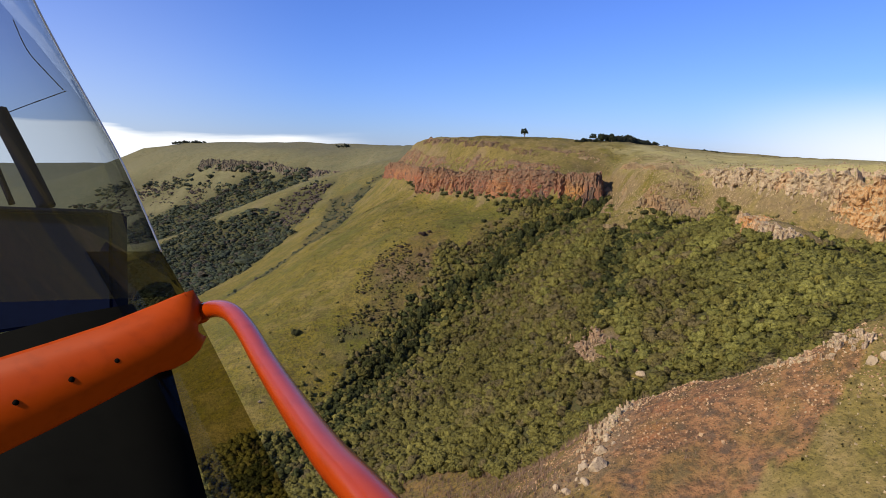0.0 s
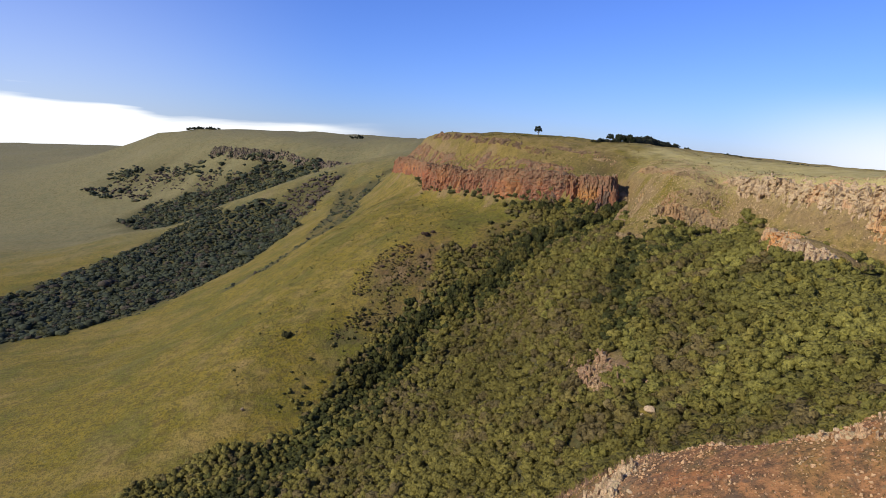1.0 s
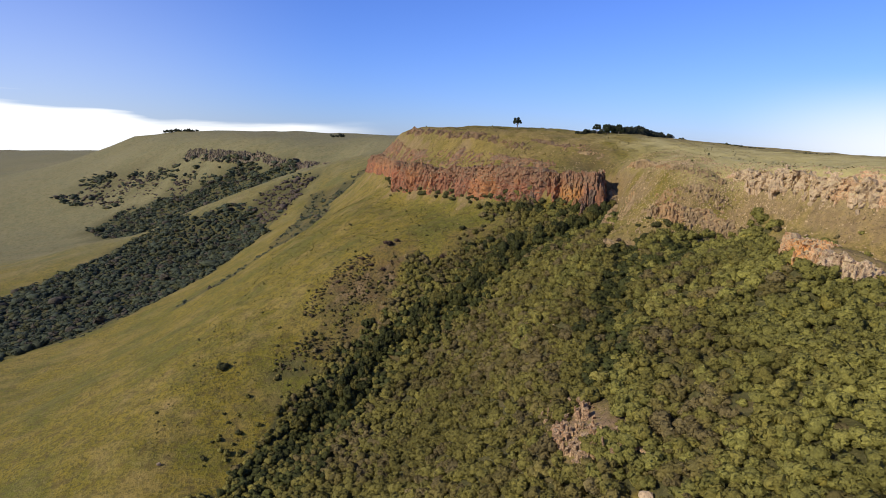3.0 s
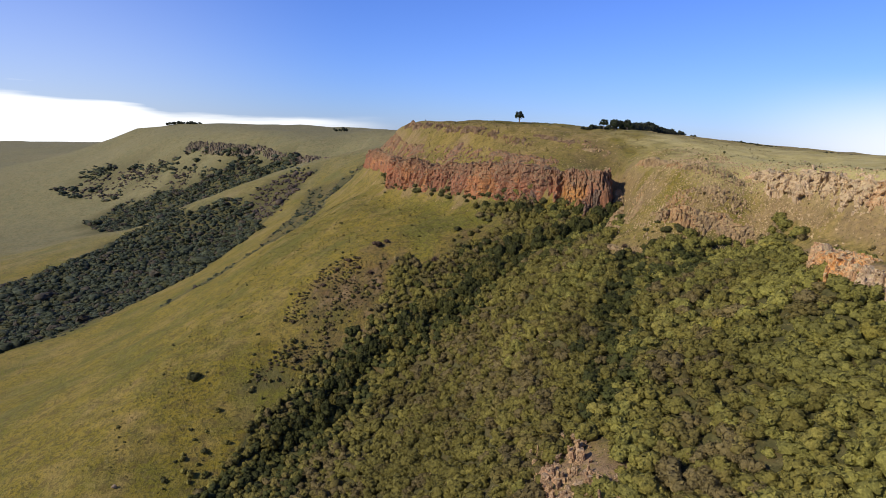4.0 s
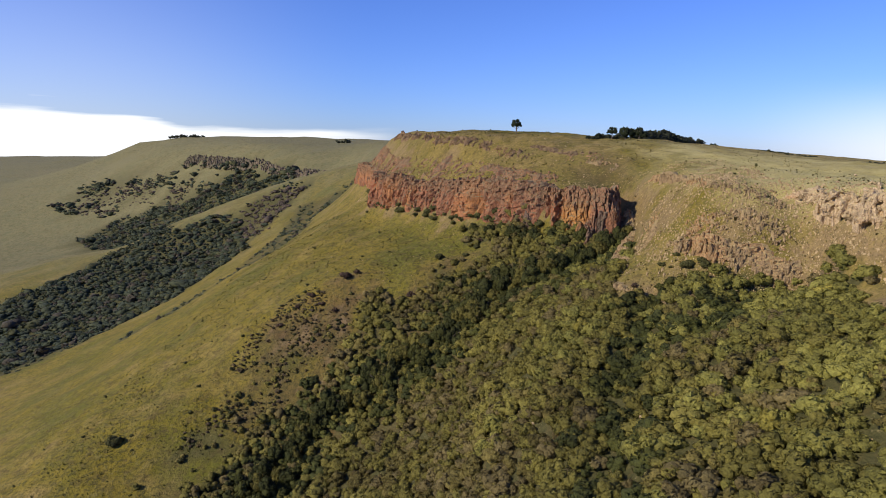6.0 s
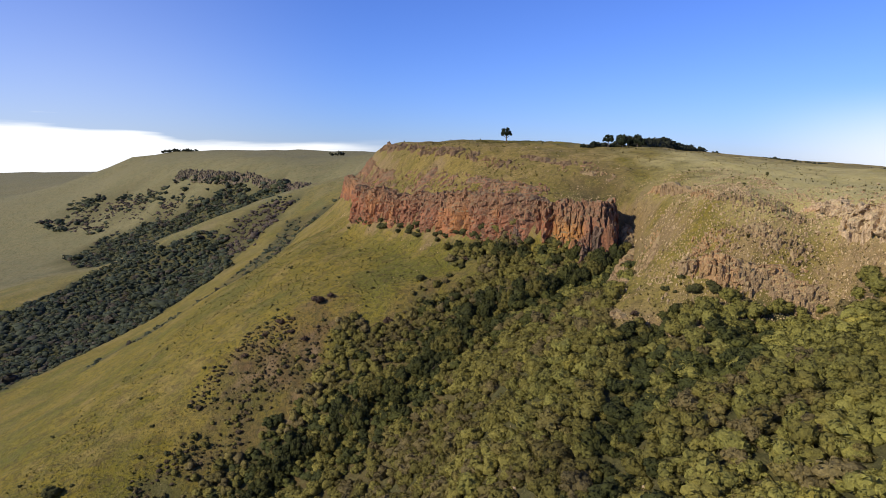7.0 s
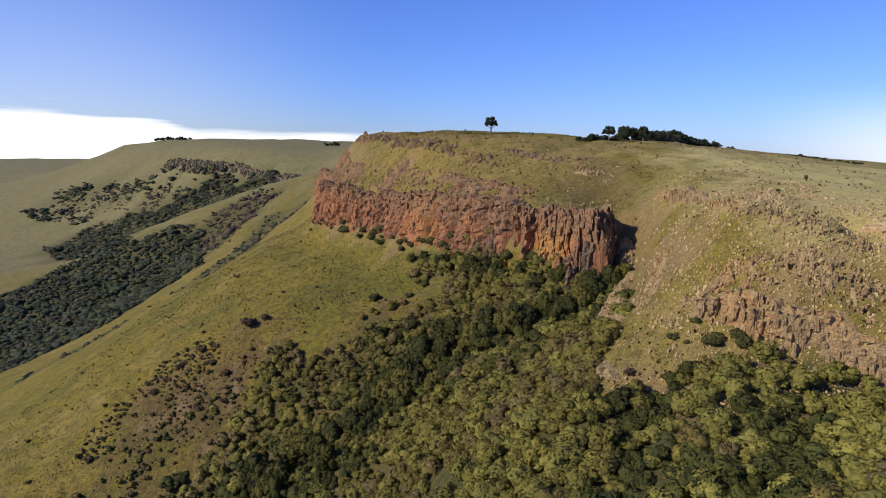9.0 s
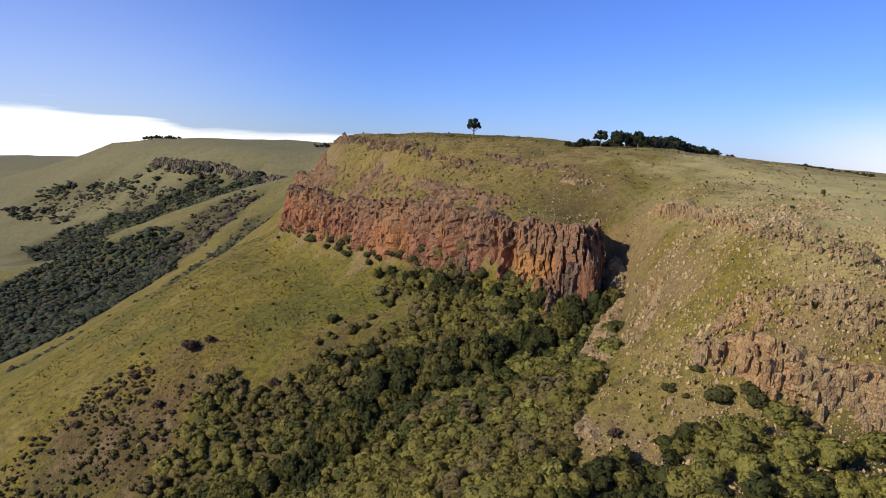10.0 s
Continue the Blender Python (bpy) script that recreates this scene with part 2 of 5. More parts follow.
STONE = stone_material("loose_stone", (0.27, 0.190, 0.095), (0.46, 0.345, 0.185), (0.15, 0.105, 0.055))
BURNT_STONE = stone_material("burnt_slope_stone", (0.33, 0.180, 0.085), (0.50, 0.33, 0.17), (0.18, 0.10, 0.055))
PALE_STONE = stone_material("pale_boulder", (0.36, 0.255, 0.150), (0.47, 0.355, 0.215), (0.17, 0.12, 0.075))


# ---- landform ----
# Landform lines: (x, y, z) nodes, metres
LANDFORM = {
    "red_cliff_foot": [(-78, 800, 100), (-52, 690, 107), (-31, 638, 106), (-25, 588, 100), (8, 540, 101), (40, 502, 102), (76, 465, 103), (104.5, 434, 104), (110, 444, 105), (115, 460, 108.5)],
    "red_cliff_mid": [(-70, 800, 118), (-45, 690, 122.5), (-26, 640, 119.5), (-19, 592, 119), (13, 545, 121), (46, 506, 122), (82, 469, 120.5), (102, 449, 121), (107, 456, 121), (112, 470, 121)],
    "red_cliff_head": [(-58, 800, 122), (-36, 690, 126), (-21, 630, 122), (-9, 598, 123), (22, 552, 125), (56, 507, 126), (90, 473, 122.5), (100, 461, 123), (104, 468, 123), (109, 478, 123)],
    "gully_wall": [(123, 464, 120), (121, 450, 118), (118, 436, 113.5), (115.5, 421, 109.5), (112, 407, 105.5), (105, 394, 100), (102, 382, 98)],
    "gully_wall_foot": [(119, 462, 110), (116, 448, 105), (113, 434, 101.5), (110, 420, 99), (106, 407, 97), (100, 393, 94.5), (97, 380, 92.5)],
    "upper_brow": [(-38, 760, 146), (-30, 702, 144), (2, 622, 146), (36, 556, 142), (80, 520, 137), (122, 480, 131)],
    "top": [(0, 760, 149), (12, 640, 149), (70, 578, 149), (131, 535, 145), (160, 470, 136), (200, 430, 130.5)],
    "right_ledges": [(123, 463, 127.5), (133, 443, 128), (132, 397, 129.5), (147, 387, 129)],
    "right_ledges_foot": [(120, 457, 124), (128, 440, 125), (127, 394, 126), (143, 382, 125.5)],
    "middle_wall_head": [(122, 398, 116), (127, 380, 116), (135, 371, 113), (144, 366, 110), (151, 360, 107)],
    "middle_wall_foot": [(110, 384, 101), (121, 372, 103), (132, 366, 102), (142, 360, 99), (149, 353, 98)],
    "shelf": [(100, 372, 95), (110, 355, 97), (124, 351, 97), (142, 352, 96)],
    "pale_cliff_head": [(161, 401, 127), (163, 388, 129), (164, 377, 130), (165, 358, 130.5), (171, 334, 131), (176, 319, 131.5), (183, 305, 131.5), (190, 296, 131.5), (202, 273, 131), (226, 265, 130), (264, 251, 129), (333, 227, 128)],
    "pale_cliff_foot": [(154, 397, 119.5), (157, 387, 120.5), (158, 373, 121.5), (161, 354, 120.5), (166, 330, 118.5), (170, 315, 117.5), (176, 301, 113.5), (181, 291, 106.5), (192, 265, 101), (218, 255, 101), (260, 240, 101), (330, 216, 101)],
    "pale_back": [(174, 398, 129.5), (186, 350, 131), (206, 318, 131), (230, 292, 131), (266, 281, 129.5), (348, 263, 128)],
    "pale_apron": [(153, 368, 115), (156, 346, 112), (160, 324, 108), (165, 306, 105), (168, 290, 101), (182, 262, 96)],
    "low_ledge_head": [(151, 316, 109), (144, 300, 110.5), (139.5, 280, 111), (140, 269, 110.5), (145, 263, 109), (151, 258, 108)],
    "low_ledge_foot": [(146, 312, 103.5), (139, 298, 103.5), (134.5, 278, 103.5), (135, 266, 103), (141, 257, 101.5), (148, 252, 101)],
    "gully": [(117, 461, 108), (113, 446, 104), (109, 431, 100), (101, 422, 98), (90, 421, 94), (75, 418, 89), (51, 424, 75), (39, 404, 63), (10, 402, 44), (-18, 394, 26), (-39, 346, 5), (-52, 310, -4), (-75, 284, -11), (-130, 240, -25), (-220, 150, -42), (-420, -60, -60), (-900, -500, -70)],
    "hillside_high": [(103, 345, 92), (110, 318, 93), (112, 286, 91), (118, 260, 92), (124, 226, 94), (122, 195, 89)],
    "hillside_mid": [(81, 371, 88), (68, 345, 78), (67, 318, 72), (72, 275, 73), (84, 250, 72), (90, 215, 72), (90, 190, 71)],
    "hillside_low": [(44, 382, 58), (30, 360, 38), (44, 327, 52), (46, 292, 51), (60, 243, 64), (70, 210, 60), (60, 190, 54)],
    "hillside_foot": [(0, 375, 27), (12, 350, 22), (22, 286, 27), (-14, 280, 7), (-30, 262, 2), (0, 220, 18), (28, 201, 34)],
    "burnt_rim": [(-60, 130, 22), (-15, 122, 48), (16, 113, 70), (32, 114, 81), (41, 133, 81.3), (50.5, 152, 79.3), (60, 140, 87.5), (67.5, 126.5, 95.3), (72, 118, 101), (80, 117, 107.5), (86, 119, 110), (110, 124, 117), (170, 130, 123)],
    "burnt_rim_foot": [(-50, 160, 12), (0, 155, 34), (22, 136, 62), (33, 141, 69), (44, 162, 67), (58, 168, 68), (66, 152, 77), (76, 138, 86), (84, 132, 94), (108, 138, 103), (84, 184, 70), (108, 180, 81), (126, 186, 92)],
    "burnt_slope": [(30, 96, 79), (58, 108, 91), (66, 108, 97), (77, 107, 103.5), (110, 110, 117), (170, 110, 124), (40, 60, 84), (90, 60, 108), (160, 40, 122), (-30, 90, 40), (-60, 40, 30)],
    "grass_spur": [(31, 464, 85), (-15, 458, 76), (-74, 430, 40), (-92, 384, 21), (-110, 330, 4)],
    "grass_upper": [(-16, 512, 83), (-50, 560, 82), (-70, 620, 80), (-104, 673, 62), (-118, 700, 57)],
    "grass_crest": [(-112, 640, 55), (-138, 600, 38), (-163, 560, 19), (-194, 530, -3), (-260, 470, -32), (-420, 330, -55)],
    "back_gully": [(-100, 860, 84), (-128, 800, 62), (-170, 770, 38), (-225, 740, 4), (-280, 700, -25), (-400, 600, -52), (-700, 300, -72)],
    "back_flank": [(-162, 886, 66), (-178, 874, 63), (-216, 905, 50), (-254, 872, 17), (-286, 836, -4)],
    "back_spur": [(-110, 985, 112), (-146, 990, 105.5), (-198, 993, 92), (-250, 988, 75), (-300, 984, 56), (-346, 978, 37), (-392, 972, 14), (-436, 975, -6), (-640, 900, -55)],
    "far_gully": [(-180, 1110, 78), (-240, 1110, 58), (-320, 1130, 12), (-430, 1160, -20), (-600, 1200, -45), (-1000, 1200, -70)],
    "far_cliff_foot": [(-200, 1170, 84), (-265, 1188, 84), (-350, 1262, 86), (-420, 1305, 88), (-560, 1420, 88), (-760, 1560, 84), (-860, 1700, 86)],
    "far_cliff_head": [(-200, 1190, 96), (-265, 1202, 97), (-350, 1282, 104), (-420, 1330, 106), (-560, 1450, 106), (-760, 1600, 104), (-860, 1740, 104)],
    "far_slope": [(-300, 1170, 48), (-420, 1250, 38), (-560, 1340, 30), (-760, 1440, 20)],
    "far_top": [(-60, 1100, 132), (-150, 1300, 132), (-300, 1500, 138), (-480, 1620, 141), (-680, 1800, 145), (-757, 1797, 142), (-855, 1791, 131), (-893, 1786, 112), (-905, 1752, 98)],
    "plateau": [(60, 800, 150), (100, 700, 149), (150, 575, 146.5), (165, 604, 146), (202, 686, 146), (250, 770, 143.5), (280, 812, 141)],
    "right_skyline": [(205, 560, 140), (270, 585, 134.5), (330, 560, 132), (350, 500, 132.5), (420, 380, 129)],
}
FAR = [(0, 1500, 143), (300, 1200, 128), (700, 900, 108), (600, 400, 118), (700, 0, 122), (400, -300, 128), (0, -500, 60), (-500, -900, -40),
       (-300, 2400, 132), (800, 2200, 80), (-1275, 2411, 50), (-1512, 2410, 56), (-1706, 2401, 7), (-1500, 1700, 10), (-1150, 1900, 30), (-1900, 900, -40), (-2200, -200, -40), (-1500, -2000, 0),
       (0, 4500, 50), (3000, 4000, 20), (4500, 0, 40), (3000, -3500, 110), (-4000, 4000, -30), (-4500, 0, -40), (-3500, -4000, 20), (0, -4000, 60)]


def landform_points():
    """The landform lines as evenly spaced points."""
    rows = []
    for line in LANDFORM.values():
        for a, b in zip(line, line[1:]):
            a, b = np.array(a, float), np.array(b, float)
            d = np.linalg.norm(b - a)
            step = 9 if a[1] < 720 and a[0] > -140 else 28
            for k in range(max(1, int(d / step))):
                rows.append(a + (b - a) * k / max(1, int(d / step)))
        rows.append(np.array(line[-1], float))
    return np.array(rows + [np.array(p, float) for p in FAR])


SITES = landform_points()
_d = np.linalg.norm(SITES[:, None, :2] - SITES[None, :, :2], axis=2)
_n = len(SITES)
_P = np.column_stack([np.ones(_n), SITES[:, :2] / 1000])
_A = np.zeros((_n + 3, _n + 3))
_A[:_n, :_n] = -_d + np.eye(_n) * 2.5
_A[:_n, _n:], _A[_n:, :_n] = _P, _P.T
WEIGHTS = np.linalg.solve(_A, np.concatenate([SITES[:, 2], np.zeros(3)]))


def base_height(x, y):
    """Height of the land at arrays x, y."""
    x, y = np.asarray(x, float).ravel(), np.asarray(y, float).ravel()
    out = np.empty(len(x))
    for i in range(0, len(x), 20000):
        s = slice(i, i + 20000)
        d = np.sqrt((x[s, None] - SITES[None, :, 0]) ** 2 + (y[s, None] - SITES[None, :, 1]) ** 2)
        out[s] = -d @ WEIGHTS[:_n] + WEIGHTS[_n] + WEIGHTS[_n + 1] * x[s] / 1000 + WEIGHTS[_n + 2] * y[s] / 1000
    return out


# ---- the land ----
def lattice(ix, iy, seed):
    h = (ix * 374761393 + iy * 668265263 + seed * 974711) & 0x7FFFFFFF
    h = ((h ^ (h >> 13)) * 1274126177) & 0x7FFFFFFF
    return ((h ^ (h >> 16)) & 0xFFFF) / 65535.0


def value_noise(x, y, size, seed=0):
    """Smooth noise of -1 to 1 with features of that many metres."""
    x, y = np.asarray(x) / size, np.asarray(y) / size
    ix, iy = np.floor(x).astype(np.int64), np.floor(y).astype(np.int64)
    fx, fy = x - ix, y - iy
    fx, fy = fx * fx * (3 - 2 * fx), fy * fy * (3 - 2 * fy)
    a, b = lattice(ix, iy, seed), lattice(ix + 1, iy, seed)
    c, d = lattice(ix, iy + 1, seed), lattice(ix + 1, iy + 1, seed)
    return ((a * (1 - fx) + b * fx) * (1 - fy) + (c * (1 - fx) + d * fx) * fy) * 2 - 1


def land(x, y):
    """Height of the ground with its small relief."""
    x, y = np.asarray(x, float).ravel(), np.asarray(y, float).ravel()
    far = np.clip((np.hypot(x, y - 350) - 450) / 500, 0, 1) * np.clip((40 - x) / 120, 0.06, 1)
    relief = 0.9 * value_noise(x, y, 21, 1) + 0.55 * value_noise(x, y, 8.3, 2) + 0.28 * value_noise(x, y, 3.6, 3) + 0.12 * value_noise(x, y, 1.9, 4)
    furrow = np.zeros(len(x))
    close = (x > 60) & (x < 145) & (y > 210) & (y < 380)
    for line in FURROWS:
        furrow[close] += 3.2 * np.exp(-(near(x[close], y[close], line) / 6.5) ** 2)
    slot = (x > 95) & (x < 130) & (y > 420) & (y < 485)
    furrow[slot] += 7.0 * np.exp(-(near(x[slot], y[slot], SLOT) / 3.4) ** 2)
    return base_height(x, y) - furrow + relief * (1 + far) + far * (5 * value_noise(x, y, 130, 5) + 2.5 * value_noise(x, y, 48, 6))


def inside(x, y, polygon):
    x, y = np.asarray(x), np.asarray(y)
    res = np.zeros(x.shape, bool)
    for (ax, ay), (bx, by) in zip(polygon, polygon[1:] + polygon[:1]):
        if ay != by:
            res ^= ((ay > y) != (by > y)) & (x < (bx - ax) * (y - ay) / (by - ay) + ax)
    return res


def near(x, y, line):
    """Distance in plan to a line of nodes."""
    x, y = np.asarray(x, float), np.asarray(y, float)
    best = np.full(x.shape, 1e9)
    for a, b in zip(line, line[1:]):
        dx, dy = b[0] - a[0], b[1] - a[1]
        k = np.clip(((x - a[0]) * dx + (y - a[1]) * dy) / (dx * dx + dy * dy), 0, 1)
        best = np.minimum(best, np.hypot(x - a[0] - k * dx, y - a[1] - k * dy))
    return best


WOOD = [(110, 433), (100, 438), (80, 458), (60, 480), (44, 497), (46, 484), (55, 468), (44, 460), (39, 452), (26, 443), (12, 441), (-3, 440), (-4, 425), (-14, 410), (-32, 404), (-44, 376), (-60, 330), (-78, 316), (-97, 306),
        (-150, 266), (-250, 180), (-440, 0), (-380, -80), (-150, 110), (-70, 168), (-14, 222), (14, 208), (32, 186), (44, 170), (56, 168), (64, 160), (71, 149), (80, 139), (92, 134), (126, 146), (160, 186),
        (196, 264), (172, 290), (152, 312), (157, 340), (150, 352), (126, 352), (110, 353), (99, 361), (96, 376), (102, 394), (110, 408), (116, 426)]
TERRACE = [(148, 356), (160, 352), (170, 310), (186, 278), (168, 268), (152, 262), (140, 266), (134, 280), (135, 292), (144, 315), (150, 330)]
BACK_BUSH = [(-374, 957), (-325, 920), (-305, 946), (-249, 925), (-207, 838), (-187, 770), (-203, 723), (-231, 680), (-300, 600), (-420, 480), (-520, 640), (-430, 860)]
BACK_SCRUB = [(-258, 964), (-217, 966), (-172, 946), (-172, 906), (-184, 824), (-213, 840), (-249, 920)]
FAR_BUSH = [(-611, 1331), (-640, 1210), (-518, 1120), (-400, 1110), (-310, 1130), (-250, 1180), (-270, 1206), (-321, 1241), (-375, 1278), (-425, 1297), (-456, 1290), (-498, 1284)]
FAR_SCRUB = [(-690, 1445), (-556, 1363), (-456, 1290), (-498, 1280), (-600, 1326), (-720, 1340), (-860, 1420)]
SLOT = [(117, 462), (113, 446), (109.5, 436)]
FURROWS = [[(107, 366), (96, 344), (89, 322), (80, 290), (74, 268)], [(99, 327), (114, 331), (128, 348)]]
BURNT = [(-75, 160), (-24, 232), (14, 218), (34, 196), (44, 176), (52, 157), (60, 146), (68, 133), (74, 122), (78, 116), (66, 104), (54, 96), (40, 80), (-20, 70), (-80, 100)]


def wood_density(x, y):
    """How thick the bush grows, 0 to 1."""
    patchy = value_noise(x, y, 30, 11) * 0.5 + value_noise(x, y, 11, 12) * 0.5
    wx, wy = x + 4.5 * value_noise(x, y, 9, 13) + 5 * value_noise(x, y, 24, 9), y + 4.5 * value_noise(x, y, 9, 14) + 5 * value_noise(x, y, 24, 10)
    d = inside(wx, wy, WOOD) * np.clip(1.05 + 0.4 * value_noise(x, y, 7, 15), 0.94, 1.0)
    d = np.where((near(x, y, LANDFORM["low_ledge_head"]) < 5.5) & (x > 124), d * 0.15, d)
    d = np.where(inside(x, y, TERRACE), d * 0.12, d)
    d = np.where((np.hypot(wx - 64, (wy - 243) * 0.6) < 7.5) | (np.hypot(x - 69.5, y - 212) < 3.2), 0.05, d)
    d = np.where((x > 122) & (y > 205) & (y < 330), d * (0.95 + 0.2 * patchy), d)
    shelf = inside(wx, wy, [(94, 357), (101, 362), (107, 361), (113, 365), (120, 362), (128, 366), (138, 363), (147, 358), (153, 349), (151, 338), (110, 345)]) * 0.9
    terrace = inside(wx, wy, [(152, 318), (172, 292), (182, 285), (240, 258), (200, 262), (160, 300)]) * 0.2
    terrace = np.maximum(terrace, inside(wx, wy, [(150, 312), (155, 340), (148, 352), (164, 358), (163, 335), (171, 310), (180, 290), (172, 288)]) * np.clip(0.06 + 0.3 * patchy, 0.0, 0.2))
    terrace = np.where(near(x, y, LANDFORM["pale_cliff_head"]) < near(x, y, LANDFORM["pale_apron"]) + 4, 0.0, terrace)
    bx, by = x + 16 * value_noise(x, y, 34, 16) + 6 * value_noise(x, y, 9, 17), y + 24 * value_noise(x, y, 40, 18)
    back = inside(bx, by, BACK_BUSH) * np.clip(0.95 + 0.7 * patchy, 0.5, 1.0)
    ribs = (near(x, y, [(-151, 873), (-142, 776), (-146, 717)]) + 10 * patchy < 7) | (near(x, y, [(-93, 894), (-111, 871), (-112, 773), (-109, 685)]) + 14 * patchy < 10) | (near(x, y, [(-117, 664), (-145, 636), (-164, 588), (-198, 567)]) + 10 * patchy < 8)
    scrub = inside(bx, by, BACK_SCRUB) * np.clip(0.75 + 0.5 * patchy, 0.3, 0.95)
    scrub = np.maximum(scrub, inside(bx, by, FAR_SCRUB) * np.clip(0.4 + 0.7 * patchy, 0.0, 0.8))
    flank = inside(bx, y, [(-165, 885), (-150, 780), (-165, 700), (-150, 655), (-122, 660), (-112, 760), (-118, 870)])
    far = inside(x + 26 * patchy, y + 30 * value_noise(x, y, 60, 19), FAR_BUSH)
    left = (near(x, y, [(-470, 1290), (-620, 1390), (-800, 1480)]) + 50 * patchy < 22) | (near(x, y, LANDFORM["far_cliff_foot"][2:5]) + 30 * patchy < 7)
    edge = (near(x, y, LANDFORM["gully"][3:11]) < 40) & ~inside(x, y, WOOD) & (y > 300) & (x < 60)
    bare = near(x, y, LANDFORM["pale_cliff_head"]) > 8
    return bare * np.maximum.reduce([d, edge * np.clip(0.22 + 0.5 * patchy, 0.04, 0.5), shelf, terrace, back, scrub, ribs * 0.55, far * np.clip(0.95 + 0.6 * patchy, 0.5, 1.0), left * 0.45, flank * np.clip(0.3 + 0.6 * patchy, 0, 0.45)])


def mesh_of(name, verts, tris):
    me = bpy.data.meshes.new(name)
    verts, tris = np.asarray(verts, np.float32), np.asarray(tris, np.int32)
    n, k = tris.shape
    me.vertices.add(len(verts)), me.loops.add(n * k), me.polygons.add(n)
    me.vertices.foreach_set("co", verts.ravel())
    me.loops.foreach_set("vertex_index", tris.ravel())
    me.polygons.foreach_set("loop_start", np.arange(0, n * k, k, dtype=np.int32))
    me.update(calc_edges=True)
    me.shade_flat()
    return me


def fill(me, name, values, kind="FLOAT"):
    a = me.attributes.new(name, kind, "POINT")
    a.data.foreach_set("value" if kind == "FLOAT" else "color", np.asarray(values, np.float32).ravel())


def smooth(me):
    me.shade_smooth()


def grid_steps(lo, hi, step, outer):
    """Even steps from lo to hi, growing ones out to the outer limits."""
    mid = list(np.arange(lo, hi + 0.01, step))
    up, d = [], step
    while (up or mid)[-1] < outer[1]:
        d = min(d * 1.09, 160)
        up.append((up or mid)[-1] + d)
    down, d = [], step
    while (down or [mid[0]])[-1] > outer[0]:
        d = min(d * 1.09, 160)
        down.append((down or [mid[0]])[-1] - d)
    return np.array(down[::-1] + mid + up)


def build_ground():
    xs, ys = grid_steps(-112, 205, 1.7, (-4800, 4800)), grid_steps(92, 640, 1.7, (-4600, 4900))
    gx, gy = [a.ravel() for a in np.meshgrid(xs, ys)]
    gz = land(gx, gy)
    nx, ny = len(xs), len(ys)
    i = (np.arange(ny - 1)[:, None] * nx + np.arange(nx - 1)[None]).ravel()
    me = mesh_of("ground", np.column_stack([gx, gy, gz]), np.column_stack([i, i + 1, i + nx + 1, i + nx]))
    smooth(me)
    z2 = gz.reshape(ny, nx)
    slope = np.hypot(np.gradient(z2, ys, axis=0), np.gradient(z2, xs, axis=1)).ravel()
    wob = value_noise(gx, gy, 14, 21) * 0.5 + value_noise(gx, gy, 5, 22) * 0.5
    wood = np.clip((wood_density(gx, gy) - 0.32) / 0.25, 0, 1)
    burnt = inside(gx + 5 * wob, gy + 4 * value_noise(gx, gy, 8, 24), BURNT) * np.where((gy > 154) | (gx < 30), 0.45, 1.0) * np.clip(0.9 + 0.5 * value_noise(gx, gy, 4, 25), 0.6, 1.0)
    rock = 0.6 * np.clip((slope + 0.7 * wob + 0.4 * value_noise(gx, gy, 2.3, 26) - 1.1) / 0.35, 0, 1) * np.where((gx > -140) & (gy < 740), 1, 0.7)
    rock = np.where(inside(gx, gy, WOOD), rock * 0.25, rock)
    dry = np.clip(np.where(gx < 90, 0.08, 0.25) + 0.8 * wob + 0.35 * value_noise(gx, gy, 60, 23), 0, 1)
    dry = np.where((gx > 95) & (gy < 470) & (gx < 260), np.clip(dry + 0.3, 0, 1), dry)
    dry = np.where((gx > 130) & (gy > 480), dry * 0.7 + 0.2, dry)
    dry = np.clip(dry + 0.45 * np.clip((gx - 140) / 30, 0, 1), 0, 1)
    scrub = np.clip(1.2 - np.hypot(gx + 22, (gy - 446) * 1.4) / 26 + 0.6 * wob, 0, 1) * 0.16 + np.clip(1.2 - near(gx, gy, LANDFORM["gully"][5:9]) / 34 + 0.5 * wob, 0, 1) * 0.2
    burnt = np.maximum(burnt, np.clip(scrub, 0, 0.12))
    rock = np.maximum(rock, np.clip(1.3 - near(gx, gy, LANDFORM["burnt_rim"][2:6]) / 3.5 + 0.6 * wob, 0, 1) * 0.7)
    rock = np.maximum(rock, 0.7 * np.clip(1.2 - near(gx, gy, LANDFORM["low_ledge_head"]) / 6 + 0.6 * wob, 0, 1))
    rock = np.maximum(rock, 0.6 * np.clip(1.3 - near(gx, gy, [(104, 362), (112, 360), (122, 362)]) / 12 + 0.8 * wob, 0, 1))
    rock = np.maximum(rock, np.clip(1.5 - np.hypot(gx - 64, (gy - 243) * 0.6) / 9 + 0.4 * wob, 0, 1))
    pale = np.clip((gx - 120) / 45 + 0.4 * wob, 0, 1) * np.clip((gz - 117) / 8, 0, 1) * np.clip(1.6 - near(gx, gy, LANDFORM["pale_cliff_head"]) / 120 + 0.5 * wob, 0.2, 1)
    # slightly paler beyond y = 950: haze put into the grass colour
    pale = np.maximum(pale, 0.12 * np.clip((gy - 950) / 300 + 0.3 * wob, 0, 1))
    bushy = (np.clip(1.3 - np.hypot(gx + 26, (gy - 430) * 1.1) / 27 + 0.9 * wob, 0, 1))
    bushy = np.maximum(bushy, 0.8 * np.clip(1.2 - near(gx, gy, LANDFORM["gully"][5:10]) / 36 + 0.9 * wob, 0, 1))
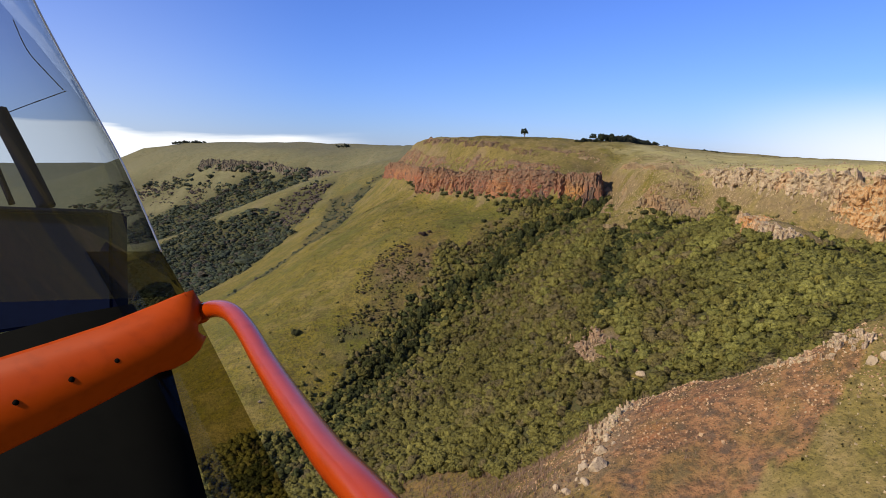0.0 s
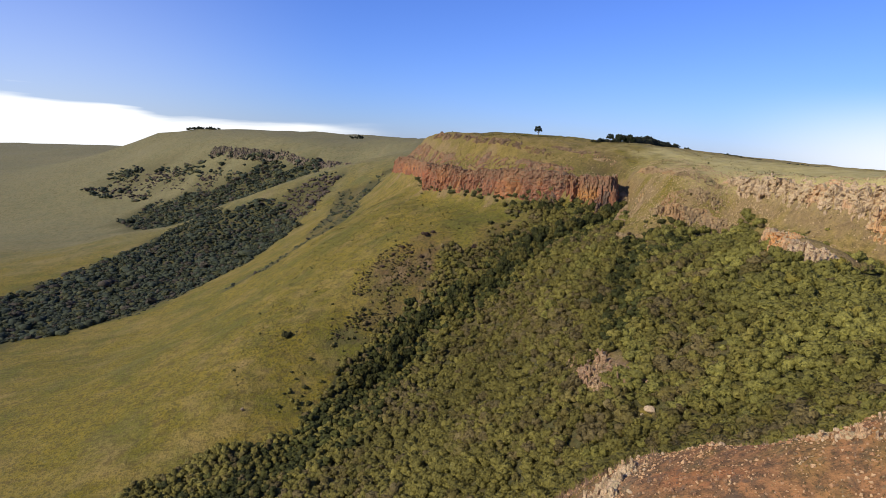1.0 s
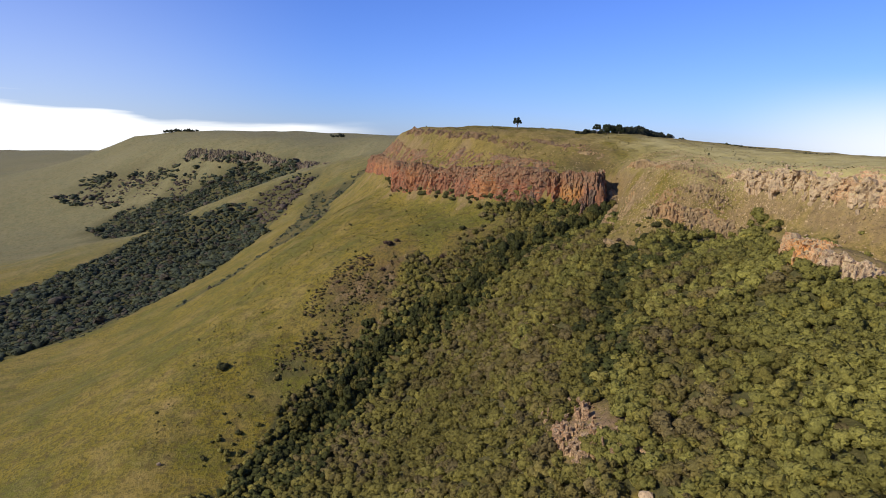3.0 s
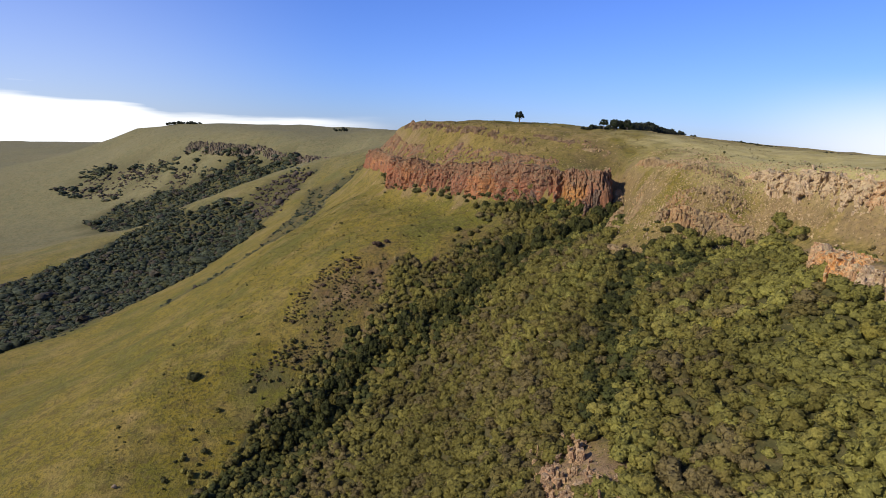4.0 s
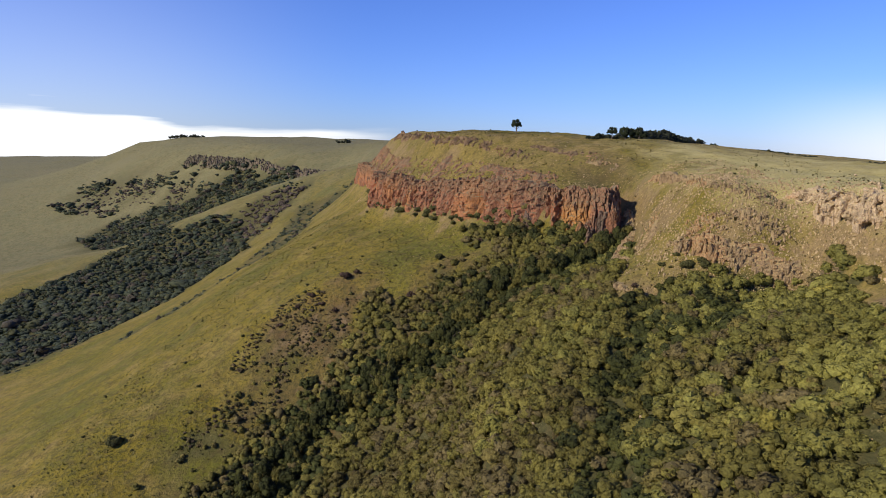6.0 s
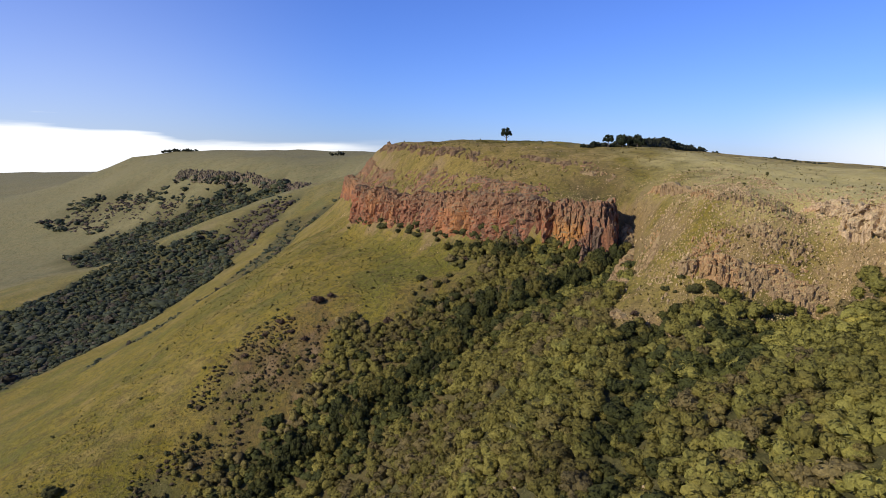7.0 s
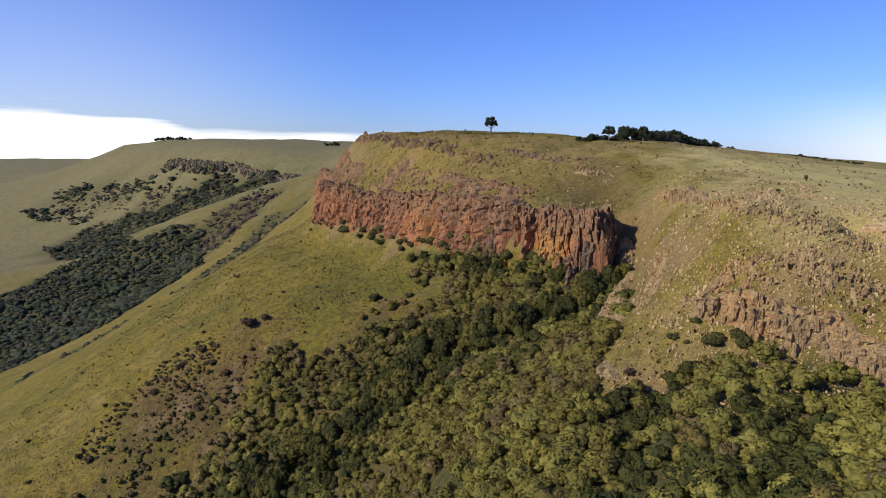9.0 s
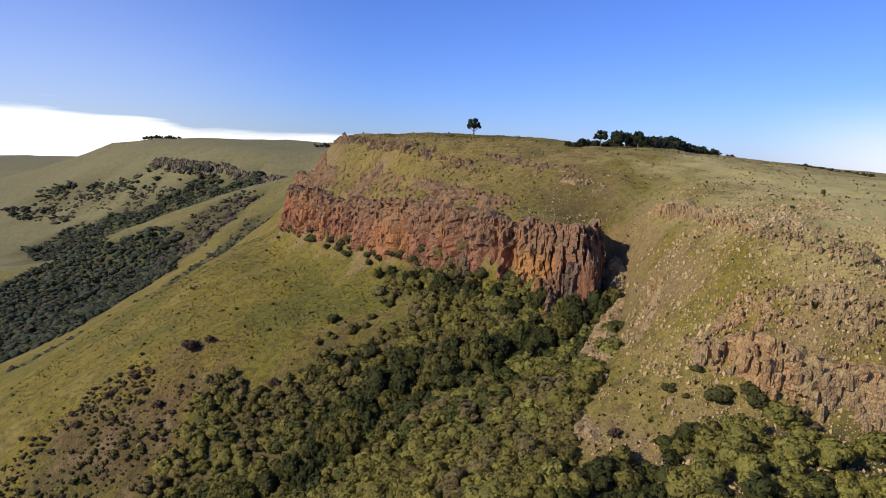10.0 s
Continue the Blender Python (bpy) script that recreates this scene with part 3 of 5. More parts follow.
    bushy = np.maximum(bushy, 0.65 * np.clip(1.3 - np.hypot(gx - 112, gy - 480) / 20 + 0.7 * wob, 0, 1))
    bushy = np.maximum(bushy, 0.6 * inside(gx + 10 * wob, gy, [(-165, 885), (-150, 780), (-165, 700), (-150, 655), (-122, 660), (-112, 760), (-118, 870)]))
    dry = np.clip(dry + 0.6 * np.clip((gx - 30) / 30 + 0.6 * wob, 0, 1) * np.clip((165 - gy) / 15, 0, 1), 0, 1)
    dry = np.clip(dry + 0.4 * np.clip((gx - 145) / 12, 0, 1) * np.clip((385 - gy) / 20, 0, 1), 0, 1)
    dry = np.clip(dry + 0.6 * np.clip(1.2 - near(gx, gy, LANDFORM["upper_brow"]) / 40, 0, 1) * (gx < 125), 0, 1)
    dry = np.clip(dry + 0.35 * np.clip(1.4 - np.hypot(gx - 118, (gy - 366) * 1.3) / 22 + 0.5 * wob, 0, 1), 0, 1)
    # mask of the painted haze, growing with distance from y = 780
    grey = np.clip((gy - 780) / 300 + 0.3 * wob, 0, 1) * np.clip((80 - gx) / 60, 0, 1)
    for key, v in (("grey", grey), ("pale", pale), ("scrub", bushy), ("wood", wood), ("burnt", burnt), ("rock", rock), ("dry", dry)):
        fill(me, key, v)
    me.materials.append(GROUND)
    return tagged(new("ground", me), "grassy hillsides, gullies and plateau of one valley", "ground", kind="structure")


build_ground()


# ---- plants ----
rng = np.random.default_rng(7)


def sphere_of(level):
    bm = bmesh.new()
    bmesh.ops.create_icosphere(bm, subdivisions=max(1, level), radius=1.0)
    v = np.array([p.co[:] for p in bm.verts])
    f = np.array([[p.index for p in q.verts] for q in bm.faces])
    bm.free()
    return v, f


def unit(v):
    return v / np.maximum(np.linalg.norm(v, axis=1), 1e-6)[:, None]


def crown_shape(seed, lumps=6, leaves=130, leaf=0.27, flat=0.8, level=1, lump=0.40, heart=0.58):
    """A ragged crown: leafy lumps crowded over a dome, with sprays standing off them. Unit radius, base at z = 0. Gives its corners,
    triangles and normals, which follow each lump so that its leaves shade as one soft puff."""
    r = np.random.default_rng(seed)
    ball, faces = sphere_of(level)
    vs, ts, ns, k = [], [], [], 0
    mid, rad = [np.zeros(3)], [heart]
    for i in range(lumps - 1):
        a, up = 2.4 * i + r.uniform(-0.5, 0.5), r.uniform(-0.25, 0.98)
        w = math.sqrt(max(0.0, 1 - up * up))
        mid.append(np.array((math.cos(a) * w, math.sin(a) * w, up)) * r.uniform(0.48, 0.74))
        rad.append(lump * r.uniform(0.65, 1.3))
    for p, q in zip(mid, rad):
        turn = Euler(r.uniform(0, 6.28, 3)).to_matrix()
        v = ball @ np.array(turn) * q * r.uniform(0.85, 1.15, (len(ball), 1)) * r.uniform(0.85, 1.15, 3) + p
        vs.append(v)
        ns.append(unit(0.7 * unit(v - p) + 0.45 * unit(v + np.array((0, 0, 0.2))) + 0.1 * r.normal(size=v.shape)))
        ts.append(faces + k)
        k += len(v)
    pick = r.integers(1, lumps, leaves)
    d = r.normal(size=(leaves, 3)) + 1.1 * np.array(mid)[pick]
    d[:, 2] += 0.35
    d = unit(d)
    at = np.array(mid)[pick] + d * np.array(rad)[pick][:, None] * r.uniform(0.9, 1.16, (leaves, 1))
    side = unit(np.cross(d, r.normal(size=(leaves, 3))))
    out = np.cross(side, d) * r.uniform(0.4, 1.0, (leaves, 1)) * r.choice([-1, 1], (leaves, 1)) + d * r.uniform(-0.1, 0.45, (leaves, 1))
    s = leaf * r.uniform(0.6, 1.4, (leaves, 1))
    blades = np.stack([at - side * s * 0.5, at + out * s, at + side * s * 0.5], axis=1).reshape(-1, 3)
    i = k + np.arange(leaves)[:, None] * 3
    face_out = np.einsum("ij,ij->i", np.cross(blades[1::3] - blades[0::3], blades[2::3] - blades[0::3]), d) > 0
    tris = np.vstack(ts + [i + np.where(face_out[:, None], np.array([0, 1, 2]), np.array([0, 2, 1]))])
    verts = np.vstack(vs + [blades])
    verts[:, 2] = (verts[:, 2] + 0.55) * flat
    return verts, tris, np.vstack(ns + [np.repeat(unit(0.7 * d + 0.45 * unit(at + np.array((0, 0, 0.2))) + 0.55 * r.normal(size=(leaves, 3))), 3, axis=0)])


def set_normals(me, normals):
    a = me.attributes.new("custom_normal", "FLOAT_VECTOR", "POINT")
    a.data.foreach_set("vector", np.asarray(normals, np.float32).ravel())


def stuff(name, shapes, which, at, turn, size, material, label, category, tint=None):
    """Many copies of a few shapes joined in one mesh."""
    vs, ts, cs, ns, off = [], [], [], [], 0
    for k, (v, t, *normals) in enumerate(shapes):
        sel = np.where(which == k)[0]
        if not len(sel):
            continue
        c, s = np.cos(turn[sel])[:, None], np.sin(turn[sel])[:, None]
        p = v[None] * size[sel][:, None, :]
        q = np.stack([p[..., 0] * c - p[..., 1] * s, p[..., 0] * s + p[..., 1] * c, p[..., 2]], axis=-1) + at[sel][:, None, :]
        vs.append(q.reshape(-1, 3))
        if normals:
            m = np.broadcast_to(normals[0][None], p.shape)
            ns.append(np.stack([m[..., 0] * c - m[..., 1] * s, m[..., 0] * s + m[..., 1] * c, m[..., 2]], axis=-1).reshape(-1, 3))
        ts.append((t[None] + (off + np.arange(len(sel)) * len(v))[:, None, None]).reshape(-1, 3))
        off += len(sel) * len(v)
        if tint is not None:
            cs.append(np.repeat(np.column_stack([tint[sel], np.ones(len(sel))]), len(v), axis=0))
    me = mesh_of(name, np.vstack(vs), np.vstack(ts))
    if tint is not None:
        fill(me, "tint", np.vstack(cs), "FLOAT_COLOR")
    me.materials.append(material)
    if material == LEAF:
        smooth(me)
        set_normals(me, np.vstack(ns))
    return tagged(new(name, me), label, category, kind="stuff")


def scatter(lo, hi, gap, keep, seed):
    """Jittered grid of places in plan, kept by a density of 0 to 1."""
    r = np.random.default_rng(seed)
    gx, gy = [a.ravel() for a in np.meshgrid(np.arange(lo[0], hi[0], gap), np.arange(lo[1], hi[1], gap))]
    gx, gy = gx + r.uniform(-0.5, 0.5, gx.shape) * gap, gy + r.uniform(-0.5, 0.5, gy.shape) * gap
    ok = r.uniform(size=gx.shape) < keep(gx, gy)
    return gx[ok], gy[ok]


GREENS = np.array((1.56, 1.50, 1.40)) * np.array([(0.064, 0.068, 0.019), (0.134, 0.122, 0.034), (0.148, 0.142, 0.040), (0.046, 0.052, 0.017), (0.122, 0.104, 0.036), (0.122, 0.100, 0.046), (0.190, 0.168, 0.040)])


def bush_tints(x, y, r):
    """Leaf colours: dark in the gully and furrows, partly as shade put into the tint, mixed olive and grey on the open
    slope, fresher to the east.
    """
    n = len(x)
    gully = np.clip(1 - near(x, y, LANDFORM["gully"]) / 26 + 0.3 * value_noise(x, y, 12, 31), 0, 1)
    for line in FURROWS:
        gully = np.maximum(gully, np.clip(1.15 - near(x, y, line) / 9 + 0.4 * value_noise(x, y, 7, 36), 0, 1))
    east = np.clip((x - 60) / 60 + 0.5 * value_noise(x, y, 25, 32), 0, 1)
    grey = np.clip(0.33 + 0.8 * value_noise(x, y, 18, 33) - 0.5 * east - 0.4 * gully, 0.03, 0.7)
    u = r.uniform(size=n)
    pick = np.where(u < gully * 0.8, np.where(r.uniform(size=n) < 0.6, 3, 0), np.where(r.uniform(size=n) < grey, np.where(r.uniform(size=n) < 0.55, 4, 5),
                    np.where(r.uniform(size=n) < east, np.where(r.uniform(size=n) < 0.03, 6, 2), 1)))
    patch = 1 + 0.12 * east + 0.22 * value_noise(x, y, 26, 34) + 0.12 * value_noise(x, y, 9, 35)
    return GREENS[pick] * r.uniform(0.82, 1.16, (n, 1)) * patch[:, None]


def build_thicket():
    x, y = scatter((-170, 130), (206, 482), 2.95, wood_density, 41)
    n = len(x)
    r = np.clip(rng.lognormal(0.90, 0.32, n), 1.3, 3.6) * np.where(wood_density(x, y) > 0.5, 1.0, 0.58)
    r = np.where(near(x, y, LANDFORM["gully"]) < 18, np.minimum(r * 1.25, 2.9), r)
    close = (y < 455) & (x > 0)
    tint = bush_tints(x, y, rng)
    shapes = [crown_shape(s, 9, 170, 0.232, 0.8, 1, 0.38, 0.62) for s in range(9)] + [crown_shape(s, 6, 36, 0.29, 0.8, 1, 0.42, 0.66) for s in range(9)] + [crown_shape(50 + s, 11, 270, 0.195, 0.8, 1, 0.34, 0.62) for s in range(9)]
    size = np.column_stack([r, r * rng.uniform(0.8, 1.2, n), r * rng.uniform(0.85, 1.2, n)])
    which = rng.integers(0, 9, n) + np.where(close, np.where((x > 62) & (x < 140) & (y > 305) & (y < 372), 18, 0), 9)
    stuff("bush_thicket", shapes, which, np.column_stack([x, y, land(x, y) - 0.3]), rng.uniform(0, 6.28, n), size, LEAF,
          "dense green and olive bush covering the valley side", "bushes", tint)
    x, y = scatter((-1100, 60), (-60, 1740), 4.4, lambda a, b: np.where((a > -170) & (b > 130) & (b < 482), 0.0, wood_density(a, b)), 42)
    n = len(x)
    r = rng.lognormal(1.02, 0.32, n)
    shapes = [crown_shape(20 + s, 2, 12, 0.6, 0.8, 1, 0.6, 0.75) for s in range(5)]
    # distance haze is put into these tints: bluer than the near leaves
    tint = np.array([(0.078, 0.090, 0.050), (0.066, 0.080, 0.050), (0.098, 0.100, 0.046), (0.094, 0.080, 0.058)])[rng.choice([0, 1, 1, 1, 2, 3], n)] * rng.uniform(0.85, 1.15, (n, 1))
    scrub = (inside(x, y, BACK_SCRUB) | inside(x, y, FAR_SCRUB)) & (rng.uniform(size=n) < 0.85)
    tint = np.where(scrub[:, None], np.array((0.128, 0.098, 0.078)) * rng.uniform(0.8, 1.2, (n, 1)), tint)
    r = r * np.where(y > 1000, 1.6, 1.3)
    r = np.where(scrub, r * 0.75, np.where((y < 1000) & ~inside(x, y, BACK_BUSH), r * 0.5, r))
    stuff("distant_bush", shapes, rng.integers(0, 5, n), np.column_stack([x, y, land(x, y) - 0.8]), rng.uniform(0, 6.28, n),
          np.column_stack([r, r, r * rng.uniform(0.55, 0.95, n)]), LEAF, "dark green bush filling the distant gullies", "bushes", tint)


build_thicket()


# ---- cliffs and stones ----
def along(line, u):
    """Places at the fractions u of a line's length in plan."""
    p = np.array(line, float)
    s = np.concatenate([[0], np.cumsum(np.linalg.norm(np.diff(p[:, :2], axis=0), axis=1))])
    return np.column_stack([np.interp(u * s[-1], s, p[:, k]) for k in range(3)]), s[-1]


def matched(foot, head, u):
    """Places on a head line, node for node above the places at the fractions u of its foot line."""
    p, q = np.array(foot, float), np.array(head, float)
    s = np.concatenate([[0], np.cumsum(np.linalg.norm(np.diff(p[:, :2], axis=0), axis=1))])
    return np.column_stack([np.interp(u * s[-1], s, q[:, k]) for k in range(3)])


def column_shape(seed):
    """A jointed rock column of unit width and height, its base at z = 0."""
    r = np.random.default_rng(seed)
    n, rings = int(r.integers(5, 8)), 5
    ang = np.sort((np.arange(n) + r.uniform(-0.3, 0.3, n)) * 2 * np.pi / n)
    rad = r.uniform(0.38, 0.58, n)
    verts = []
    for k in range(rings):
        f = k / (rings - 1)
        w = (1.0 - 0.16 * f ** 4) * r.uniform(0.84, 1.14, n) * rad
        dx, dy = r.uniform(-0.06, 0.06, 2)
        z = f + (r.uniform(-0.14, 0.02, n) if k == rings - 1 else r.uniform(-0.04, 0.04, n))
        verts += list(zip(np.cos(ang) * w + dx, np.sin(ang) * w + dy, z))
    verts.append((0.1, -0.05, 0.97))
    tris = []
    for k in range(rings - 1):
        for i in range(n):
            a, b = k * n + i, k * n + (i + 1) % n
            tris += [(a, b, b + n), (a, b + n, a + n)]
    top = (rings - 1) * n
    tris += [(top + i, top + (i + 1) % n, rings * n) for i in range(n)]
    return np.array(verts), np.array(tris)


def boulder_shape(seed, level=2):
    r = np.random.default_rng(seed)
    v, f = sphere_of(level)
    cuts = r.normal(size=(14, 3))
    cuts /= np.linalg.norm(cuts, axis=1)[:, None]
    d = v @ cuts.T
    lim = r.uniform(0.34, 0.66, 14)
    k = np.min(np.where(d > lim, lim / np.maximum(d, 1e-6), 1.0), axis=1)
    v = v * (k * r.uniform(0.95, 1.05, len(v)))[:, None]
    v[:, 2] *= 0.8
    return v, f


def shared(name, shapes, material):
    res = []
    for v, t in shapes:
        me = mesh_of(name, v, t)
        me.materials.append(material)
        res.append(me)
    return res


COLUMNS = [column_shape(s) for s in range(8)]


def cliff(name, foot, head, sheer, material, label, buttress=1.6, tiers=((0.0, 2.2, 0.8),), wide=2.0, seed=0, cell=0.55, inset=0.2, recesses=(), out_by=0.6, layers=0.0, rough=0.45, lean=1.5, block=0.6, cleft=1.4, flute=0.3, reach=5.0, ragged=1.0, crest=0.0):
    """A sheer rock face along a foot line, up to that share of the height to its head line, with columns standing off it as parts.
    tiers: (share of the face's height at which they stand, spacing along the cliff, height as a share of the face's)."""
    r = np.random.default_rng(100 + seed)
    length = along(foot, np.array([0.0]))[1]
    nu = int(length / cell)
    u = np.linspace(0, 1, nu)
    a = along(foot, u)[0]
    b = along(head, u)[0] if len(foot) != len(head) else matched(foot, head, u)
    out = a[:, :2] - b[:, :2]
    wide_m = np.linalg.norm(out, axis=1)
    out = out / wide_m[:, None]
    s = u * length + seed * 311.0
    end = np.clip(np.minimum(u, 1 - u) * length / 9.0, 0, 1)
    high = (b[:, 2] - a[:, 2]) * sheer * (1 + ragged * (0.16 * value_noise(s, s * 0, 11, 51) + 0.14 * value_noise(s, s * 0, 3.1, 52) + 0.08 * value_noise(s, s * 0, 1.3, 53)) + crest * np.clip((u - 0.66) / 0.2, 0, 1))
    tall = max(7, int(high.mean() / cell))
    hollow = np.zeros(nu)
    for px, py, w in recesses:
        hollow = np.maximum(hollow, 4.6 * np.exp(-(np.hypot(a[:, 0] - px, a[:, 1] - py) / w) ** 4))
    below = a[:, :2] + out * 2.0
    rows = [np.column_stack([below, np.clip(land(below[:, 0], below[:, 1]) - 1.5, a[:, 2] - 7.0, a[:, 2] - 3.0)])]
    for k in range(tall + 1):
        g = k / tall
        z = a[:, 2] + high * g
        x = a[:, :2] - out * (np.minimum(wide_m * inset, reach) * g ** lean)[:, None]
        zz = z * flute
        push = buttress * value_noise(s, zz * 0.6, 13, 61) + 1.0 * value_noise(s, zz * 0.5, 4.6, 62) + 0.7 * value_noise(s + 2.0 * value_noise(s, z, 5, 63), zz, 2.1, 64) + rough * value_noise(s, z, 1.1, 65)
        crack = np.clip(1 - np.abs(value_noise(s + 1.3 * value_noise(z, s, 4, 68), zz * 0.4, 3.2, 69)) / 0.22, 0, 1)
        push = push + layers * (value_noise(z + 1.2 * value_noise(s, s * 0, 16, 70), s * 0.08, 2.4, 71) + 0.6 * value_noise(z, s * 0.12, 1.0, 72))
        joint = s / 1.5 + 0.5 * value_noise(z, s * 0, 1.7, 73)
        bed = z / 2.1 + 0.7 * value_noise(s, s * 0, 3.0, 74)
        push = push + block * (lattice(np.floor(joint).astype(np.int64), np.floor(bed).astype(np.int64), 75) * 2 - 1)
        push = push * (1 + 0.5 * max(0.0, g - 0.45)) - hollow * max(0.0, 1 - 0.9 * g ** 1.6)
        rows.append(np.column_stack([x + out * ((push - cleft * crack + out_by) * end - (1 - end) * 2.2)[:, None], z - (1 - end) * 2.5]))
    for back, drop in ((0.9, 0.2), (2.2, 0.1), (4.2, 0.8), (7.0, 5.0)):
        p = rows[tall + 1].copy()
        p[:, :2] -= out * back
        p[:, 2] += 0.7 * value_noise(s, s * 0 + back, 1.8, 66) - drop
        rows.append(p)
    grid = np.stack(rows)
    nv = len(rows)
    i = (np.arange(nv - 1)[:, None] * nu + np.arange(nu - 1)[None]).ravel()
    me = mesh_of(name, grid.reshape(-1, 3), np.column_stack([i, i + 1, i + nu + 1, i + nu]))
    me.materials.append(material)
    face = tagged(new(name, me), label, "cliff", kind="structure")
    places = []
    for at, gap, share in tiers:
        for k in range(int(length / gap)):
            w = (k + r.uniform(0.1, 0.9)) * gap / length
            j = min(nu - 1, int(w * nu))
            if end[j] < 0.35 or r.uniform() < 0.15:
                continue
            p = grid[min(tall + 1, max(1, 1 + int((at + r.uniform(-0.08, 0.08)) * tall))), j]
            places.append((w, column_pose(p, out[j], wide * r.lognormal(0, 0.35), high[j] * share * r.uniform(0.5, 1.3), r, 0.42), int(r.integers(0, 8))))
    columns(face, places, material)
    return face


def column_pose(p, out, width, tall, r, bury, sway=0.05):
    tip = Vector((-out[1], out[0], 0))
    return (Matrix.Translation((p[0] - out[0] * width * bury, p[1] - out[1] * width * bury, p[2] - 0.9)) @ Matrix.Rotation(r.uniform(-0.02, 0.18), 4, tip)
            @ Matrix.Rotation(r.normal(0, sway), 4, "X") @ Matrix.Rotation(r.uniform(0, 6.28), 4, "Z") @ Matrix.Diagonal((width, width * r.uniform(0.7, 1.25), tall + 0.9, 1)))


def columns(face, places, material):
    """Rock columns under a cliff: single parts along its nearer stretch, the rest joined."""
    places.sort(key=lambda q: -q[0])
    parts = shared("rock_column", COLUMNS, material)
    for w, m, k in places[:290]:
        ob = new("rock_column", parts[k])
        ob.parent, ob.matrix_basis = face, m
    vs, ts, n = [], [], 0
    for w, m, k in places[290:]:
        v, t = COLUMNS[k]
        vs.append(v @ np.array(m.to_3x3()).T + np.array(m.translation))
        ts.append(t + n)
        n += len(v)
    if vs:
        me = mesh_of("rock_columns", np.vstack(vs), np.vstack(ts))
        me.materials.append(material)
        rest = tagged(new("rock_columns", me), kind="stuff")
        rest.parent = face


def pillars(face, spots, material):
    """Great buttresses standing off a cliff, each a sheaf of jointed columns: place of the foot, half width and height."""
    r = np.random.default_rng(77)
    for x, y, z, wide, tall in spots:
        vs, ts, n = [], [], 0
        for k in range(11):
            a, d = 2.4 * k, wide * (k / 11) ** 0.5
            top = tall * (1.0 - 0.5 * (k / 11) ** 1.5) * r.uniform(0.8, 1.05)
            m = column_pose((x + math.cos(a) * d, y + math.sin(a) * d, z), (0, -1), wide * r.uniform(0.55, 0.9), top, r, 0.0, 0.03)
            v, t = COLUMNS[int(r.integers(0, 8))]
            vs.append(v @ np.array(m.to_3x3()).T + np.array(m.translation))
            ts.append(t + n)
            n += len(v)
        me = mesh_of("rock_pillar", np.vstack(vs), np.vstack(ts))
        me.materials.append(material)
        new("rock_pillar", me).parent = face


def crag(name, foot, head, material, label, lift, count, wide, tall, seed, cell=0.55):
    """Broken rock breaking through the slope between a foot and a head line, with that many loose-standing columns."""
    r = np.random.default_rng(300 + seed)
    length = along(foot, np.array([0.0]))[1]
    nu = int(length / cell)
    u = np.linspace(0, 1, nu)
    a, b = along(foot, u)[0], along(head, u)[0]
    ramp = float(np.linalg.norm(a - b, axis=1).mean())
    nv = max(8, int(ramp / cell))
    f = np.linspace(-0.12, 1.12, nv)[:, None]
    x, y = [(a[None, :, k] * (1 - f) + b[None, :, k] * f) for k in (0, 1)]
    out = a[:, :2] - b[:, :2]
    out = out / np.linalg.norm(out, axis=1)[:, None]
    s, q = np.broadcast_to((u * length + seed * 97.0)[None], x.shape), np.broadcast_to(f * ramp, x.shape)
    n = 0.65 * value_noise(s, q * 0.45, 5.2, 81) + 0.6 * value_noise(s + 1.2 * value_noise(s, q, 3, 85), q * 0.5, 2.1, 82) + 0.4 * value_noise(s, q * 0.7, 0.95, 83) + 0.5 * value_noise(s, q, 10, 84)
    n = 0.45 * n + 0.55 * np.round(n * 2.4) / 2.4
    rim = np.clip(np.minimum(f + 0.12, 1.12 - f) / 0.25, 0, 1) * np.clip(np.minimum(u, 1 - u) * length / 7.0, 0, 1)[None]
    h = lift * (n - 0.1) - 0.15 - (1 - rim) * 1.8
    z = land(x, y).reshape(x.shape)
    push = np.clip(h, 0, None) * 0.7
    verts = np.stack([x + out[None, :, 0] * push, y + out[None, :, 1] * push, z + h], axis=-1)
    i = (np.arange(nv - 1)[:, None] * nu + np.arange(nu - 1)[None]).ravel()
    me = mesh_of(name, verts.reshape(-1, 3), np.column_stack([i, i + 1, i + nu + 1, i + nu]))
    me.materials.append(material)
    face = tagged(new(name, me), label, "rock", kind="structure")
    places = []
    for _ in range(count * 4):
        j, k = int(r.integers(2, nu - 2)), int(r.integers(1, nv - 1))
        if len(places) < count and rim[k, j] > 0.5 and n[k, j] > r.uniform(-0.7, 0.6):
            p = (x[k, j], y[k, j], z[k, j] + max(0.0, h[k, j]) * 0.6)
            places.append((u[j], column_pose(p, out[j], wide * r.lognormal(0, 0.38), tall * r.lognormal(0, 0.45), r, 0.1, 0.3), int(r.integers(0, 8))))
    columns(face, places, material)
    return face


